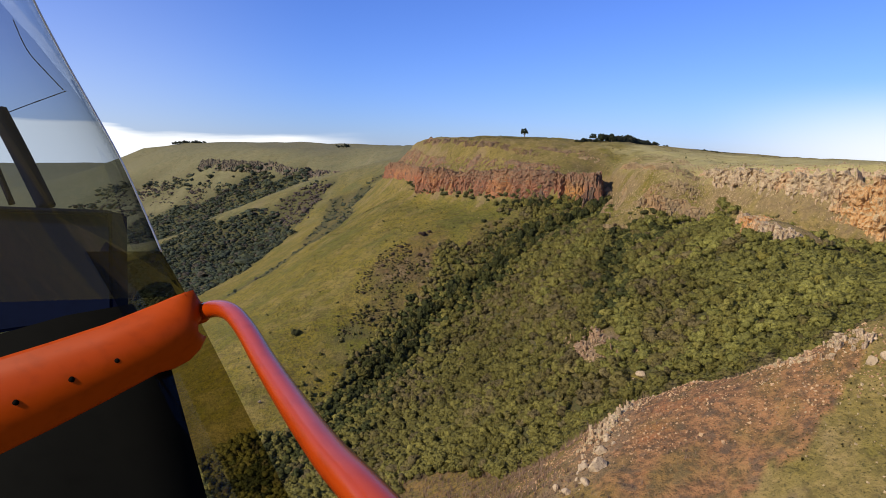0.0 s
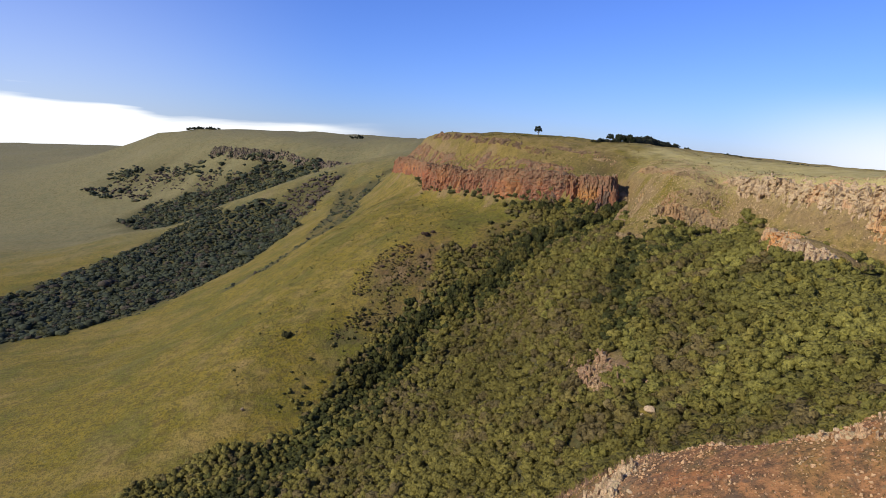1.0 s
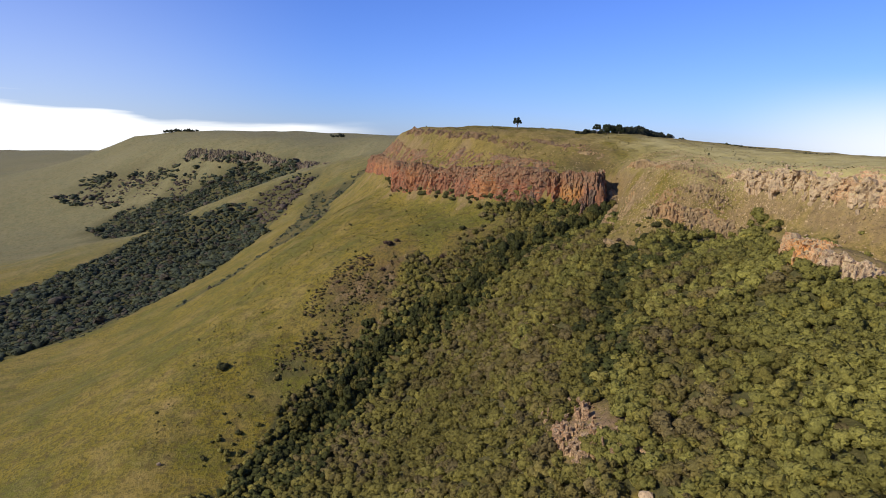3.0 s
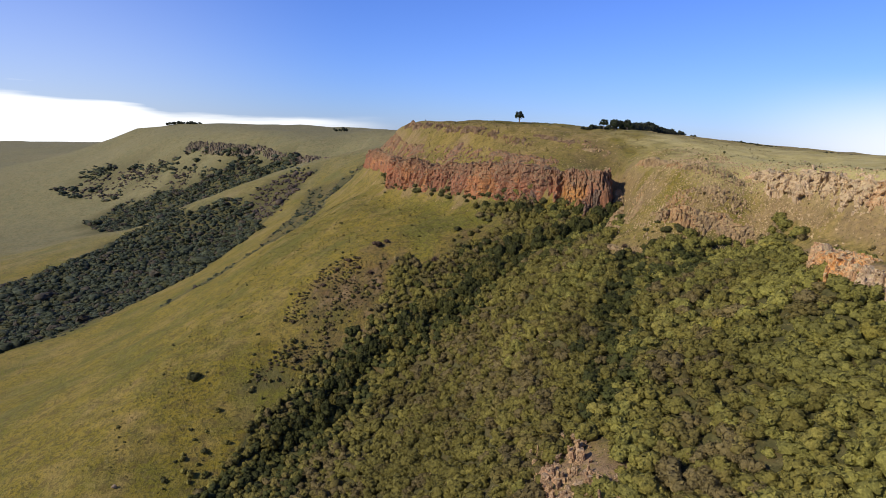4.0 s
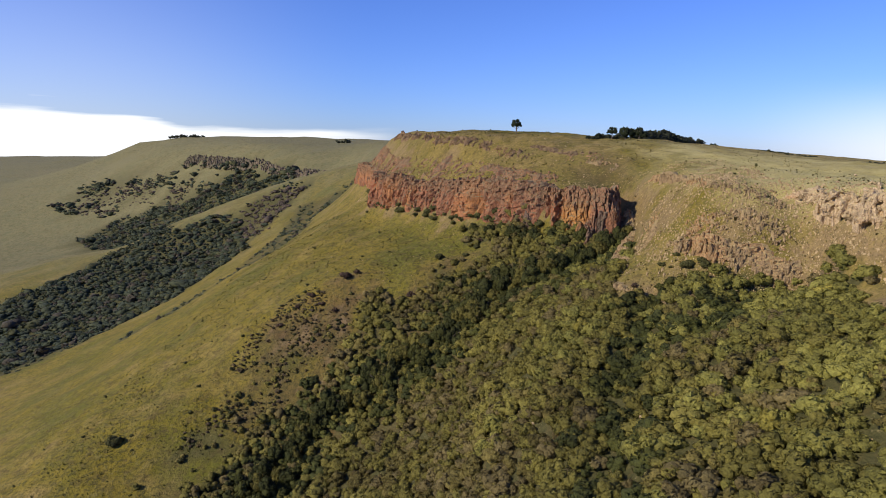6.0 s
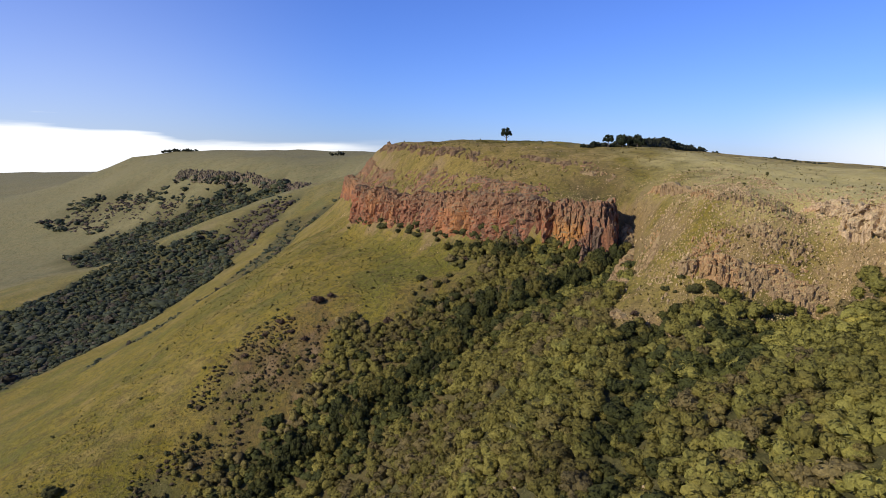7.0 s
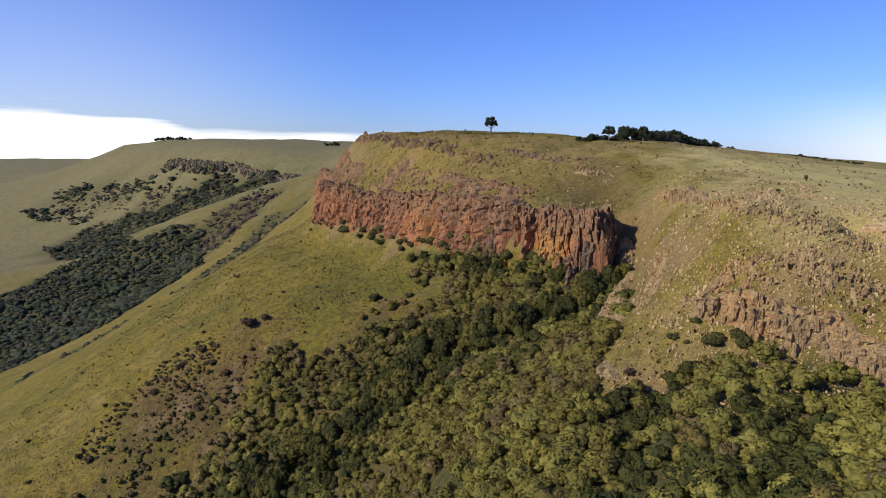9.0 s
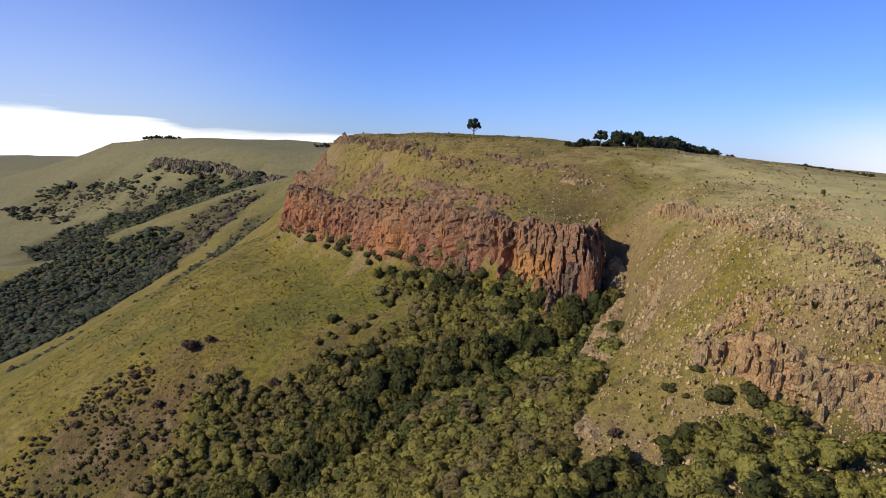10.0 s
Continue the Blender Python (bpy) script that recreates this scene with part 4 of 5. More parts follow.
L = LANDFORM
red_cliff = cliff("red_cliff", L["red_cliff_foot"], L["red_cliff_head"], 0.84, RED_ROCK, "sheer red and orange rock cliff, grey and broken along its top", 1.7,
      ((0.0, 5.0, 0.12), (0.2, 4.4, 0.10), (0.4, 3.2, 0.09), (0.6, 2.0, 0.07), (0.75, 1.5, 0.06), (0.86, 1.2, 0.05), (0.95, 1.0, 0.04)), 1.0, 1, inset=0.34, lean=1.6, out_by=1.7, block=0.85, cell=0.45, cleft=2.3, flute=0.22, ragged=0.5, crest=0.2,
      recesses=((47.5, 494.5, 2.3), (77.5, 463, 2.6), (82, 459, 2.6), (86.5, 453.5, 2.8), (101, 438, 1.3), (20, 526, 1.6), (33, 511, 1.7), (58, 484, 1.7), (66, 476, 1.5), (3, 546, 1.7), (-10, 566, 1.6)))
pillars(red_cliff, ((105.5, 432.0, 103.0, 1.9, 15.5), (107.5, 433.5, 103.5, 1.4, 11.0), (96.5, 438.0, 101.5, 2.2, 9.0), (93.5, 441.5, 102.0, 1.6, 7.0), (99.0, 437.5, 102.0, 1.5, 12.0)), RED_ROCK)
crag("red_cliff_top", L["red_cliff_mid"][:7], [(x + 5, y + 6, z + 2) for x, y, z in L["red_cliff_head"][:7]], RED_ROCK, "broken reddish-grey rock above the sheer red cliff", 1.6, 1700, 0.75, 0.6, 1)
cliff("gully_rock", L["gully_wall_foot"], L["gully_wall"], 0.55, BROWN_ROCK, "steep pale brown rock wall closing the head of the gully", 1.8, ((0.2, 2.4, 0.16), (0.5, 2.0, 0.16), (0.8, 1.5, 0.14), (0.98, 1.2, 0.12)), 0.9, 2, out_by=3.0, block=0.95, inset=0.6, cell=0.45, cleft=2.0)
crag("gully_rock", [(112, 418, 106), (110, 405, 105), (106, 392, 102)], [(122, 424, 113), (119, 409, 112), (113, 396, 108)], BROWN_ROCK, "stony brown slope above the gully wall", 0.8, 160, 0.55, 0.5, 2)
cliff("middle_rock", [(113, 388, 103.5), (119, 380, 104.5), (125, 374, 104.5), (129, 370, 104), (134, 367, 103), (141, 363, 102), (150, 356, 98.5)], [(116, 393, 109), (121, 386, 112), (127, 381, 114), (134, 376, 114), (142, 371, 112.5), (152, 364, 108.5), (156, 360, 107)], 0.92, BROWN_ROCK,
      "broken wall of brown and pale rock columns", 1.8, ((0.0, 1.5, 0.34), (0.25, 1.3, 0.32), (0.5, 1.1, 0.28), (0.72, 1.0, 0.22), (0.92, 1.0, 0.14)), 1.15, 3, out_by=2.4, inset=0.4, block=1.0, cell=0.42, cleft=2.2)
crag("middle_rock", [(118, 386, 109), (126, 379, 112), (134, 374, 112.5), (142, 369, 111), (151, 362, 107)], [(120, 394, 114), (128, 386, 117), (136, 381, 117), (144, 377, 116), (153, 372, 114)], BROWN_ROCK, "broken pale rock above the wall of columns", 1.3, 420, 0.6, 0.6, 3, 0.45)
cliff("shelf_rock", [(100, 392, 92.5), (98, 384, 91.5), (97, 375, 90.5), (99, 366, 91)], [(106, 391, 98.5), (104, 384, 97.5), (103, 376, 97.5), (105, 368, 97)], 0.8, BROWN_ROCK, "low brown rock edge of the grassy shelf",
      1.0, ((0.0, 1.6, 0.3), (0.4, 1.4, 0.3), (0.8, 1.2, 0.2)), 0.9, 11, out_by=2.0, block=0.7, cell=0.42)
LEDGE = [(123.5, 460), (127, 453), (129, 446), (131, 436), (131.5, 424)]
cliff("upper_ledge", [(x - 1, y - 1, float(land([x - 1], [y - 1])[0]) - 0.6) for x, y in LEDGE], [(x + 1.6, y + 1.4, float(land([x - 1], [y - 1])[0]) + 4.4) for x, y in LEDGE], 1.0, BROWN_ROCK, "short row of pale weathered rock columns on the grass slope",
      0.5, ((0.0, 1.1, 0.75), (0.05, 1.3, 0.55), (0.3, 1.6, 0.5)), 1.15, 4, cell=0.4, out_by=-0.3, block=0.2, cleft=0.6)
LOW_LEDGE = [(131.5, 424, 127), (131, 404, 127), (133, 395, 127), (138, 388, 126), (143, 383, 125), (149, 380, 124), (154, 378, 124)]
crag("upper_ledge", [(x - 1.1, y - 1.0, z) for x, y, z in LOW_LEDGE], [(x + 1.3, y + 1.0, z) for x, y, z in LOW_LEDGE], BROWN_ROCK, "low weathered rock ledge across the grass slope", 0.8, 230, 0.5, 0.7, 4, 0.42)
cliff("pale_cliff", L["pale_cliff_foot"], L["pale_cliff_head"], 0.88, PALE_ROCK, "pale layered rock cliff with a fresh orange face", 1.8,
      ((0.0, 1.9, 0.16), (0.2, 1.8, 0.14), (0.4, 1.8, 0.13), (0.6, 1.7, 0.12), (0.78, 1.7, 0.10), (0.92, 1.7, 0.08)), 0.95, 5, out_by=1.0, layers=0.6, rough=0.55, block=0.95, flute=0.24, cleft=2.3, inset=0.5, reach=4.5, lean=1.4)
crag("pale_cliff_top", [(x + 2, y + 1, z) for x, y, z in L["pale_cliff_foot"]], [(x + 3, y + 2, z) for x, y, z in L["pale_cliff_head"]], PALE_ROCK, "pale broken rock along the cliff's upper edge", 1.2, 500, 0.8, 0.6, 5)
cliff("low_ledge", L["low_ledge_foot"], L["low_ledge_head"], 0.9, PALE_ROCK, "short pale rock ledge above the bush", 1.2, ((0.0, 1.5, 0.3), (0.3, 1.3, 0.3), (0.6, 1.1, 0.25), (0.9, 1.0, 0.14)), 0.9, 6, cell=0.42, out_by=1.6, block=0.6, inset=0.5)
crag("low_ledge", [(142, 300, 108), (138, 281, 108.5), (139, 270, 108)], [(149, 304, 112), (145, 284, 113), (146, 273, 112)], PALE_ROCK, "pale broken stones above the short rock ledge", 1.0, 220, 0.6, 0.5, 6, 0.42)
crag("brow_ledge", [(-26, 690, 141), (-8, 642, 142), (20, 580, 139.5), (33, 560, 139), (50, 541, 137.2), (62, 525, 134), (76, 510, 132)], [(-20, 694, 144), (-2, 647, 145), (25, 587, 142.5), (38, 567, 142), (55, 548, 140.5), (67, 532, 137.5), (81, 517, 135)],
     LEDGE_ROCK, "weathered grey rock ledge under the plateau rim", 2.3, 800, 0.75, 0.75, 7)
crag("side_ledge", [(74, 533, 139), (88, 516, 136), (104, 503, 134.5), (114, 494, 133)], [(78, 538, 141.5), (92, 521, 138.5), (108, 508, 137), (118, 499, 135.5)], LEDGE_ROCK, "broken rock ledge on the slope below the trees", 1.2, 200, 0.65, 0.5, 14)
crag("side_ledge", [(90, 503, 132), (107, 492, 131), (118, 480, 129)], [(94, 508, 134.5), (111, 497, 133.5), (122, 485, 131)], BROWN_ROCK, "short broken rock ledge on the upper grass slope", 0.8, 70, 0.75, 0.6, 10)
crag("far_cliff", L["far_cliff_foot"][:5], L["far_cliff_head"][:5], FAR_ROCK, "distant band of grey rock columns below the far plateau", 2.6, 420, 2.4, 2.0, 8, 1.8)
crag("outcrop", [(48, 262, 53), (52, 248, 55), (56, 236, 57), (63, 221, 58)], [(63, 267, 65), (68, 250, 68), (71, 238, 68), (76, 224, 67)], OUTCROP_ROCK, "bare reddish rock outcrop in the bush", 2.6, 200, 1.1, 1.3, 9, 0.42)

crag("rim_rock", [(27, 119, 76), (36, 137, 76), (46, 157, 76)], [(33, 115, 81), (41, 133, 81), (51, 151, 80)], PALE_ROCK, "pale jagged rocks along the edge of the burnt slope", 1.0, 260, 0.7, 0.7, 12, 0.42)
crag("rim_rock", [(65, 128, 93), (69, 121, 97), (74, 119, 102), (82, 120, 106)], [(69, 123, 97), (72, 115, 101), (77, 111, 104), (85, 112, 108)], PALE_ROCK, "pale jagged rocks at the head of the burnt slope", 1.0, 130, 0.8, 0.7, 13, 0.42)


def pillar_shape(seed):
    """A fluted rock pillar of unit width and height with a ragged head."""
    r = np.random.default_rng(seed)
    n, rings = 22, 24
    ang = np.arange(n) * 2 * np.pi / n
    verts = []
    for k in range(rings):
        f = k / (rings - 1)
        flute = 0.44 + 0.16 * value_noise(ang * 3.0, np.full(n, f * 1.5), 1.0, seed) + 0.10 * value_noise(ang * 7, np.full(n, f * 9), 1.0, seed + 1) + 0.04 * r.normal(size=n)
        w = flute * (1.2 - 0.35 * f)
        verts += list(zip(np.cos(ang) * w + 0.1 * f, np.sin(ang) * w, f + (0.03 + 0.05 * (k == rings - 1)) * r.normal(size=n) * (k > 0)))
    verts.append((0.1, 0, 1.0))
    tris = []
    for k in range(rings - 1):
        for i in range(n):
            p, q = k * n + i, k * n + (i + 1) % n
            tris += [(p, q, q + n), (p, q + n, p + n)]
    tris += [((rings - 1) * n + i, (rings - 1) * n + (i + 1) % n, rings * n) for i in range(n)]
    return np.array(verts), np.array(tris)


for k, (x, y, z, w, d, h, lean) in enumerate([(107, 433, 97, 4.4, 4.2, 17, -3), (101, 436, 96, 5.4, 4.8, 18, 4), (96, 434, 96, 4.6, 4.2, 10, 8), (73, 468, 98, 5.4, 4.6, 11, 0)]):
    me = mesh_of("rock_pillar", *pillar_shape(7 + k))
    me.materials.append(DARK_ROCK)
    tagged(new("rock_pillar", me), "dark grey fluted rock pillar at the foot of the cliff", "rock", "pillars at the gully head").matrix_basis = pose(x, y, z, 0, lean, 25 * k) @ Matrix.Diagonal((w, d, h, 1))


def things(name, meshes, spots, label, category, group, r, sink=0.25):
    for x, y, size in spots:
        ob = tagged(new(name, meshes[int(r.integers(0, len(meshes)))]), label, category, group)
        z = float(land([x], [y])[0])
        ob.matrix_basis = Matrix.Translation((x, y, z + size * (0.5 - sink))) @ Euler((r.uniform(-0.3, 0.3), r.uniform(-0.3, 0.3), r.uniform(0, 6.28))).to_matrix().to_4x4() @ Matrix.Diagonal((size, size * r.uniform(0.7, 1.1), size * r.uniform(0.7, 1.2), 1))


BOULDERS = shared("boulder", [boulder_shape(s) for s in range(6)], PALE_STONE)


def build_stones():
    r = np.random.default_rng(5)
    rim, n = along(L["burnt_rim"][2:10], np.linspace(0.03, 1, 90))
    rim[:, :2] += r.normal(0, 2.6, (90, 2))
    things("boulder", BOULDERS, [(x, y, r.lognormal(-0.75, 0.5)) for x, y, _ in rim], "pale angular boulder on the rim of the burnt slope", "boulder", "boulders along the rim", r)
    things("boulder", BOULDERS, [(32, 113, 3.0), (30, 116, 1.8), (34, 119, 2.0), (29, 110, 1.7), (36, 123, 1.6), (77, 108, 1.8), (79, 107, 1.5)], "large pale boulder at the nose of the burnt spur", "boulder", "", r)
    things("boulder", BOULDERS, [(70.3, 212, 2.4), (68.6, 211.4, 1.2)], "pale boulder standing clear among the bushes", "boulder", "", r, 0.0)
    things("boulder", BOULDERS, [(67, 318, 1.2), (65, 316, 0.8), (22, 444, 1.3), (125, 266, 1.0), (122, 262, 0.8), (132, 361, 1.0), (130, 359, 0.8), (146, 352, 1.0), (88, 300, 1.0), (50, 300, 1.0), (45, 330, 0.9), (-97, 325, 1.4)],
           "pale boulder half hidden in the bush", "boulder", "", r, 0.05)
    things("boulder", BOULDERS, [(205, 436, 1.3)], "white boulder lying on the open grass plateau", "boulder", "", r, 0.1)
    x, y = scatter((-60, 80), (240, 660), 1.12, stone_density, 43)
    n = len(x)
    size = np.clip(r.lognormal(-1.95, 0.5, n), 0.07, 0.5) * np.where(x > 138, 1.9, 1.0)
    stuff("scattered_stones", [chip_shape(10 + s) for s in range(6)], r.integers(0, 6, n), np.column_stack([x, y, land(x, y) + size * 0.1]), r.uniform(0, 6.28, n),
          np.column_stack([size, size * r.uniform(0.6, 1.2, n), size * r.uniform(0.7, 1.5, n)]), STONE, "small pale stones strewn over the slopes", "stones")
    x, y = scatter((92, 330), (176, 476), 0.52, rubble_density, 48)
    n = len(x)
    size = np.clip(r.lognormal(-1.75, 0.48, n), 0.08, 0.6) * np.where(y < 440, 1.2, 0.9)
    stuff("rubble", [chip_shape(30 + s) for s in range(6)], r.integers(0, 6, n), np.column_stack([x, y, land(x, y) + size * 0.15]), r.uniform(0, 6.28, n),
          np.column_stack([size, size * r.uniform(0.6, 1.2, n), size * r.uniform(0.8, 1.7, n)]), STONE, "tawny rubble covering the steep dry slope", "stones")
    x, y = scatter((-40, 96), (110, 182), 0.6, lambda a, b: np.where(inside(a, b, WOOD), 0.0, np.clip(0.35 + 0.4 * value_noise(a, b, 6, 74), 0.05, 0.7)) * (b > 118 - 0.2 * a), 51)
    n = len(x)
    size = np.clip(r.lognormal(-1.8, 0.5, n), 0.08, 0.5)
    stuff("burnt_slope_stones", [chip_shape(50 + s) for s in range(6)], r.integers(0, 6, n), np.column_stack([x, y, land(x, y) + size * 0.15]), r.uniform(0, 6.28, n),
          np.column_stack([size, size * r.uniform(0.6, 1.2, n), size * r.uniform(0.5, 1.1, n)]), BURNT_STONE, "small pale and orange stones over the burnt slope", "stones")


def chip_shape(seed):
    """A small angular stone of eight faces."""
    r = np.random.default_rng(seed)
    v = np.array([(1, 0, 0), (0, 1, 0), (-1, 0, 0), (0, -1, 0), (0, 0, 1), (0, 0, -1)]) * r.uniform(0.7, 1.2, (6, 1)) + r.uniform(-0.25, 0.25, (6, 3))
    v = v @ np.array(Euler(r.uniform(0, 6.28, 3)).to_matrix())
    return v, np.array([(0, 1, 4), (1, 2, 4), (2, 3, 4), (3, 0, 4), (1, 0, 5), (2, 1, 5), (3, 2, 5), (0, 3, 5)])


def rubble_density(x, y):
    d = np.clip(0.40 + 0.45 * value_noise(x, y, 9, 72) + 0.35 * value_noise(x, y, 3, 73), 0, 0.8)
    d = np.where(near(x, y, L["middle_wall_head"]) < 14, np.clip(d + 0.25, 0, 0.85), d)
    d = np.where(y > 425 + 0.2 * (x - 120), d * 0.4, d)
    return np.where(inside(x, y, WOOD) | (x > 165), 0.0, d)


def stone_density(x, y):
    wob = 0.5 + 0.5 * value_noise(x, y, 6, 71)
    d = np.where((x > 96) & (y < 425) & (y > 330) & (x < 165), 0.2, 0.0)
    d = np.maximum(d, np.where(near(x, y, L["red_cliff_head"]) < 26, 0.30, 0))
    d = np.maximum(d, np.where((near(x, y, L["upper_brow"]) < 30) & (x < 115), 0.7, 0))
    d = np.maximum(d, np.where((near(x, y, L["pale_cliff_foot"]) < 20) & (y < 400), 0.7, 0))
    d = np.maximum(d, np.where((near(x, y, L["pale_cliff_head"]) < 22), 0.6, 0))
    d = np.maximum(d, np.where(inside(x, y, [(70, 470), (10, 540), (-60, 620), (-60, 470), (0, 440), (40, 455)]), 0.07, 0))
    d = np.maximum(d, np.where((y < 150) & (x > 60), 0.35, 0))
    d = np.maximum(d, np.where(near(x, y, L["burnt_rim"][2:10]) < 3, 0.8, 0))
    return np.where(inside(x, y, WOOD), 0.04, d * wob * 1.3)


build_stones()


# ---- trees, shrubs and burnt scrub ----
def leaf_mesh(name, shape, tint):
    v, t, normals = shape
    me = mesh_of(name, v, t)
    fill(me, "tint", np.tile(np.array((*tint, 1.0)), (len(v), 1)), "FLOAT_COLOR")
    me.materials.append(LEAF)
    smooth(me)
    set_normals(me, normals)
    return me


def stem_mesh(seed, limbs=5):
    """A tapered trunk of unit height with limbs."""
    r = random.Random(seed)
    verts, tris = [], []

    def limb(a, b, ra, rb, n=6):
        k = len(verts)
        axis = (b - a).normalized()
        side = axis.orthogonal().normalized()
        other = axis.cross(side)
        for p, rad in ((a, ra), (a.lerp(b, 0.5) + side * ra * r.uniform(-0.6, 0.6), 0.5 * (ra + rb)), (b, rb)):
            for i in range(n):
                q = p + (side * math.cos(6.283 * i / n) + other * math.sin(6.283 * i / n)) * rad
                verts.append(q[:])
        for row in range(2):
            for i in range(n):
                a0, b0 = k + row * n + i, k + row * n + (i + 1) % n
                tris.extend([(a0, b0, b0 + n), (a0, b0 + n, a0 + n)])

    limb(Vector((0, 0, -0.08)), Vector((0.02, 0, 0.7)), 0.045, 0.025)
    for k in range(limbs):
        ang = 6.283 * k / limbs + r.uniform(-0.4, 0.4)
        z = r.uniform(0.3, 0.62)
        limb(Vector((0, 0, z)), Vector((math.cos(ang) * r.uniform(0.2, 0.36), math.sin(ang) * r.uniform(0.2, 0.36), z + r.uniform(0.16, 0.32))), 0.02, 0.007, 5)
    me = mesh_of("trunk", verts, tris)
    me.materials.append(BARK)
    return me


STEMS = [stem_mesh(s) for s in range(4)]
# dark green crowns, with the gully's shade put into the tint as well
DARK_CROWNS = [leaf_mesh("crown", crown_shape(60 + s, 20, 480, 0.17, 0.85, 1, 0.28), GREENS[k] * f * 0.8) for s, (k, f) in enumerate([(3, 0.9), (3, 1.1), (0, 0.9), (0, 1.1), (1, 0.9), (3, 1.0)])]


def tree(x, y, height, radius, crowns, label, group, r, clear=0.3):
    z = float(land([x], [y])[0])
    base = tagged(new("tree"), label, "tree", group)
    base.matrix_basis = Matrix.Translation((x, y, z - 0.2)) @ Matrix.Rotation(r.uniform(0, 6.28), 4, "Z")
    trunk = new("trunk", STEMS[int(r.integers(0, 4))])
    trunk.parent = base
    trunk.matrix_basis = Matrix.Diagonal((height, height, height, 1))
    crown = new("crown", crowns[int(r.integers(0, len(crowns)))])
    crown.parent = base
    crown.matrix_basis = Matrix.Translation((0, 0, height * clear)) @ Matrix.Diagonal((radius, radius * r.uniform(0.85, 1.15), height * (1 - clear) / 1.3, 1))


def build_gully_trees():
    r = np.random.default_rng(17)
    line, length = along(L["gully"][1:11], np.linspace(0, 1, 150))
    for x, y, _ in line:
        off = r.normal(0, 8.5)
        px, py = x + off * 0.8 + r.uniform(-3, 3), y + abs(off) * 0.55 * np.sign(off) + r.uniform(-3, 3)
        if wood_density(np.array([px]), np.array([py]))[0] > 0.3:
            h = r.uniform(5.0, 9.5)
            tree(px, py, h, h * r.uniform(0.38, 0.52), DARK_CROWNS, "dark green broad-crowned tree in the gully", "trees along the gully", r, 0.12)


def build_foot_trees():
    r = np.random.default_rng(19)
    for x, y, _ in along([(46, 492, 0), (60, 478, 0), (78, 459, 0), (94, 443, 0)], np.linspace(0, 1, 24))[0]:
        h = r.uniform(3.6, 6.2)
        tree(x - r.uniform(0, 6), y - r.uniform(0.5, 6), h, h * r.uniform(0.4, 0.55), DARK_CROWNS, "dark green tree crowding the foot of the red cliff", "trees at the cliff foot", r, 0.1)


build_gully_trees()
build_foot_trees()
r_top = np.random.default_rng(23)
PLATEAU_CROWNS = [leaf_mesh("crown", crown_shape(80 + s, 18, 700, 0.15, 0.9, 1, 0.25, 0.5), (0.035, 0.045, 0.022)) for s in range(3)]
tree(71, 574, 9.4, 4.2, PLATEAU_CROWNS, "lone dark tree with a bare trunk on the plateau rim", "", r_top, 0.38)
for x, y, h, w, c in ((127, 552, 7.4, 3.4, 0.34), (135, 552, 8.0, 4.0, 0.16), (139, 555, 7.0, 3.4, 0.16), (143, 552, 7.6, 3.2, 0.2), (148, 560, 5.2, 2.8, 0.12), (119, 552, 3.8, 2.2, 0.15), (113, 551, 2.8, 1.9, 0.12)):
    tree(x, y, h, w, PLATEAU_CROWNS, "dark round-crowned tree in the clump on the plateau", "trees on the plateau", r_top, c)


def build_hedges():
    r = np.random.default_rng(29)
    spots = []
    for line, n, size in (([(116, 550, 0), (148, 571, 0), (163, 602, 0), (201, 686, 0), (250, 770, 0)], 240, 3.0), ([(275, 806, 0), (284, 818, 0)], 12, 2.6),
                          ([(262, 700, 0), (275, 592, 0), (335, 562, 0), (352, 500, 0)], 260, 0.8)):
        p, _ = along(line, np.linspace(0, 1, n))
        for x, y, _z in p:
            spots.append((x + r.normal(0, 1.2), y + r.normal(0, 1.2), size * r.lognormal(0, 0.25) * (0.55 if y < 570 else 1.0)))
    for line, n, size in (([(-770, 1790, 0), (-690, 1800, 0)], 34, 4.0), ([(-255, 1480, 0), (-235, 1470, 0)], 6, 4.0)):
        p, _ = along(line, np.linspace(0, 1, n))
        for x, y, _z in p:
            spots.append((x + r.normal(0, 3), y + r.normal(0, 3), size * r.lognormal(0, 0.25)))
    s = np.array(spots)
    n = len(s)
    stuff("plateau_hedge", [crown_shape(90 + k, 5, 50, 0.36) for k in range(4)], r.integers(0, 4, n), np.column_stack([s[:, 0], s[:, 1], land(s[:, 0], s[:, 1]) - 0.2]), r.uniform(0, 6.28, n),
          np.column_stack([s[:, 2], s[:, 2], s[:, 2] * r.uniform(0.9, 1.3, n)]), LEAF, "dark hedges and tree rows along the plateau skyline", "hedge",
          np.array((0.045, 0.050, 0.030)) * r.uniform(0.7, 1.4, (n, 1)))


build_hedges()

SHRUBS = {"dark": [leaf_mesh("shrub", crown_shape(120 + s, 12, 260, 0.2), (0.092, 0.090, 0.032)) for s in range(4)],
          "brown": [leaf_mesh("shrub", crown_shape(130 + s, 14, 420, 0.2, 0.8, 1, 0.26, 0.4), (0.118, 0.078, 0.056)) for s in range(3)]}


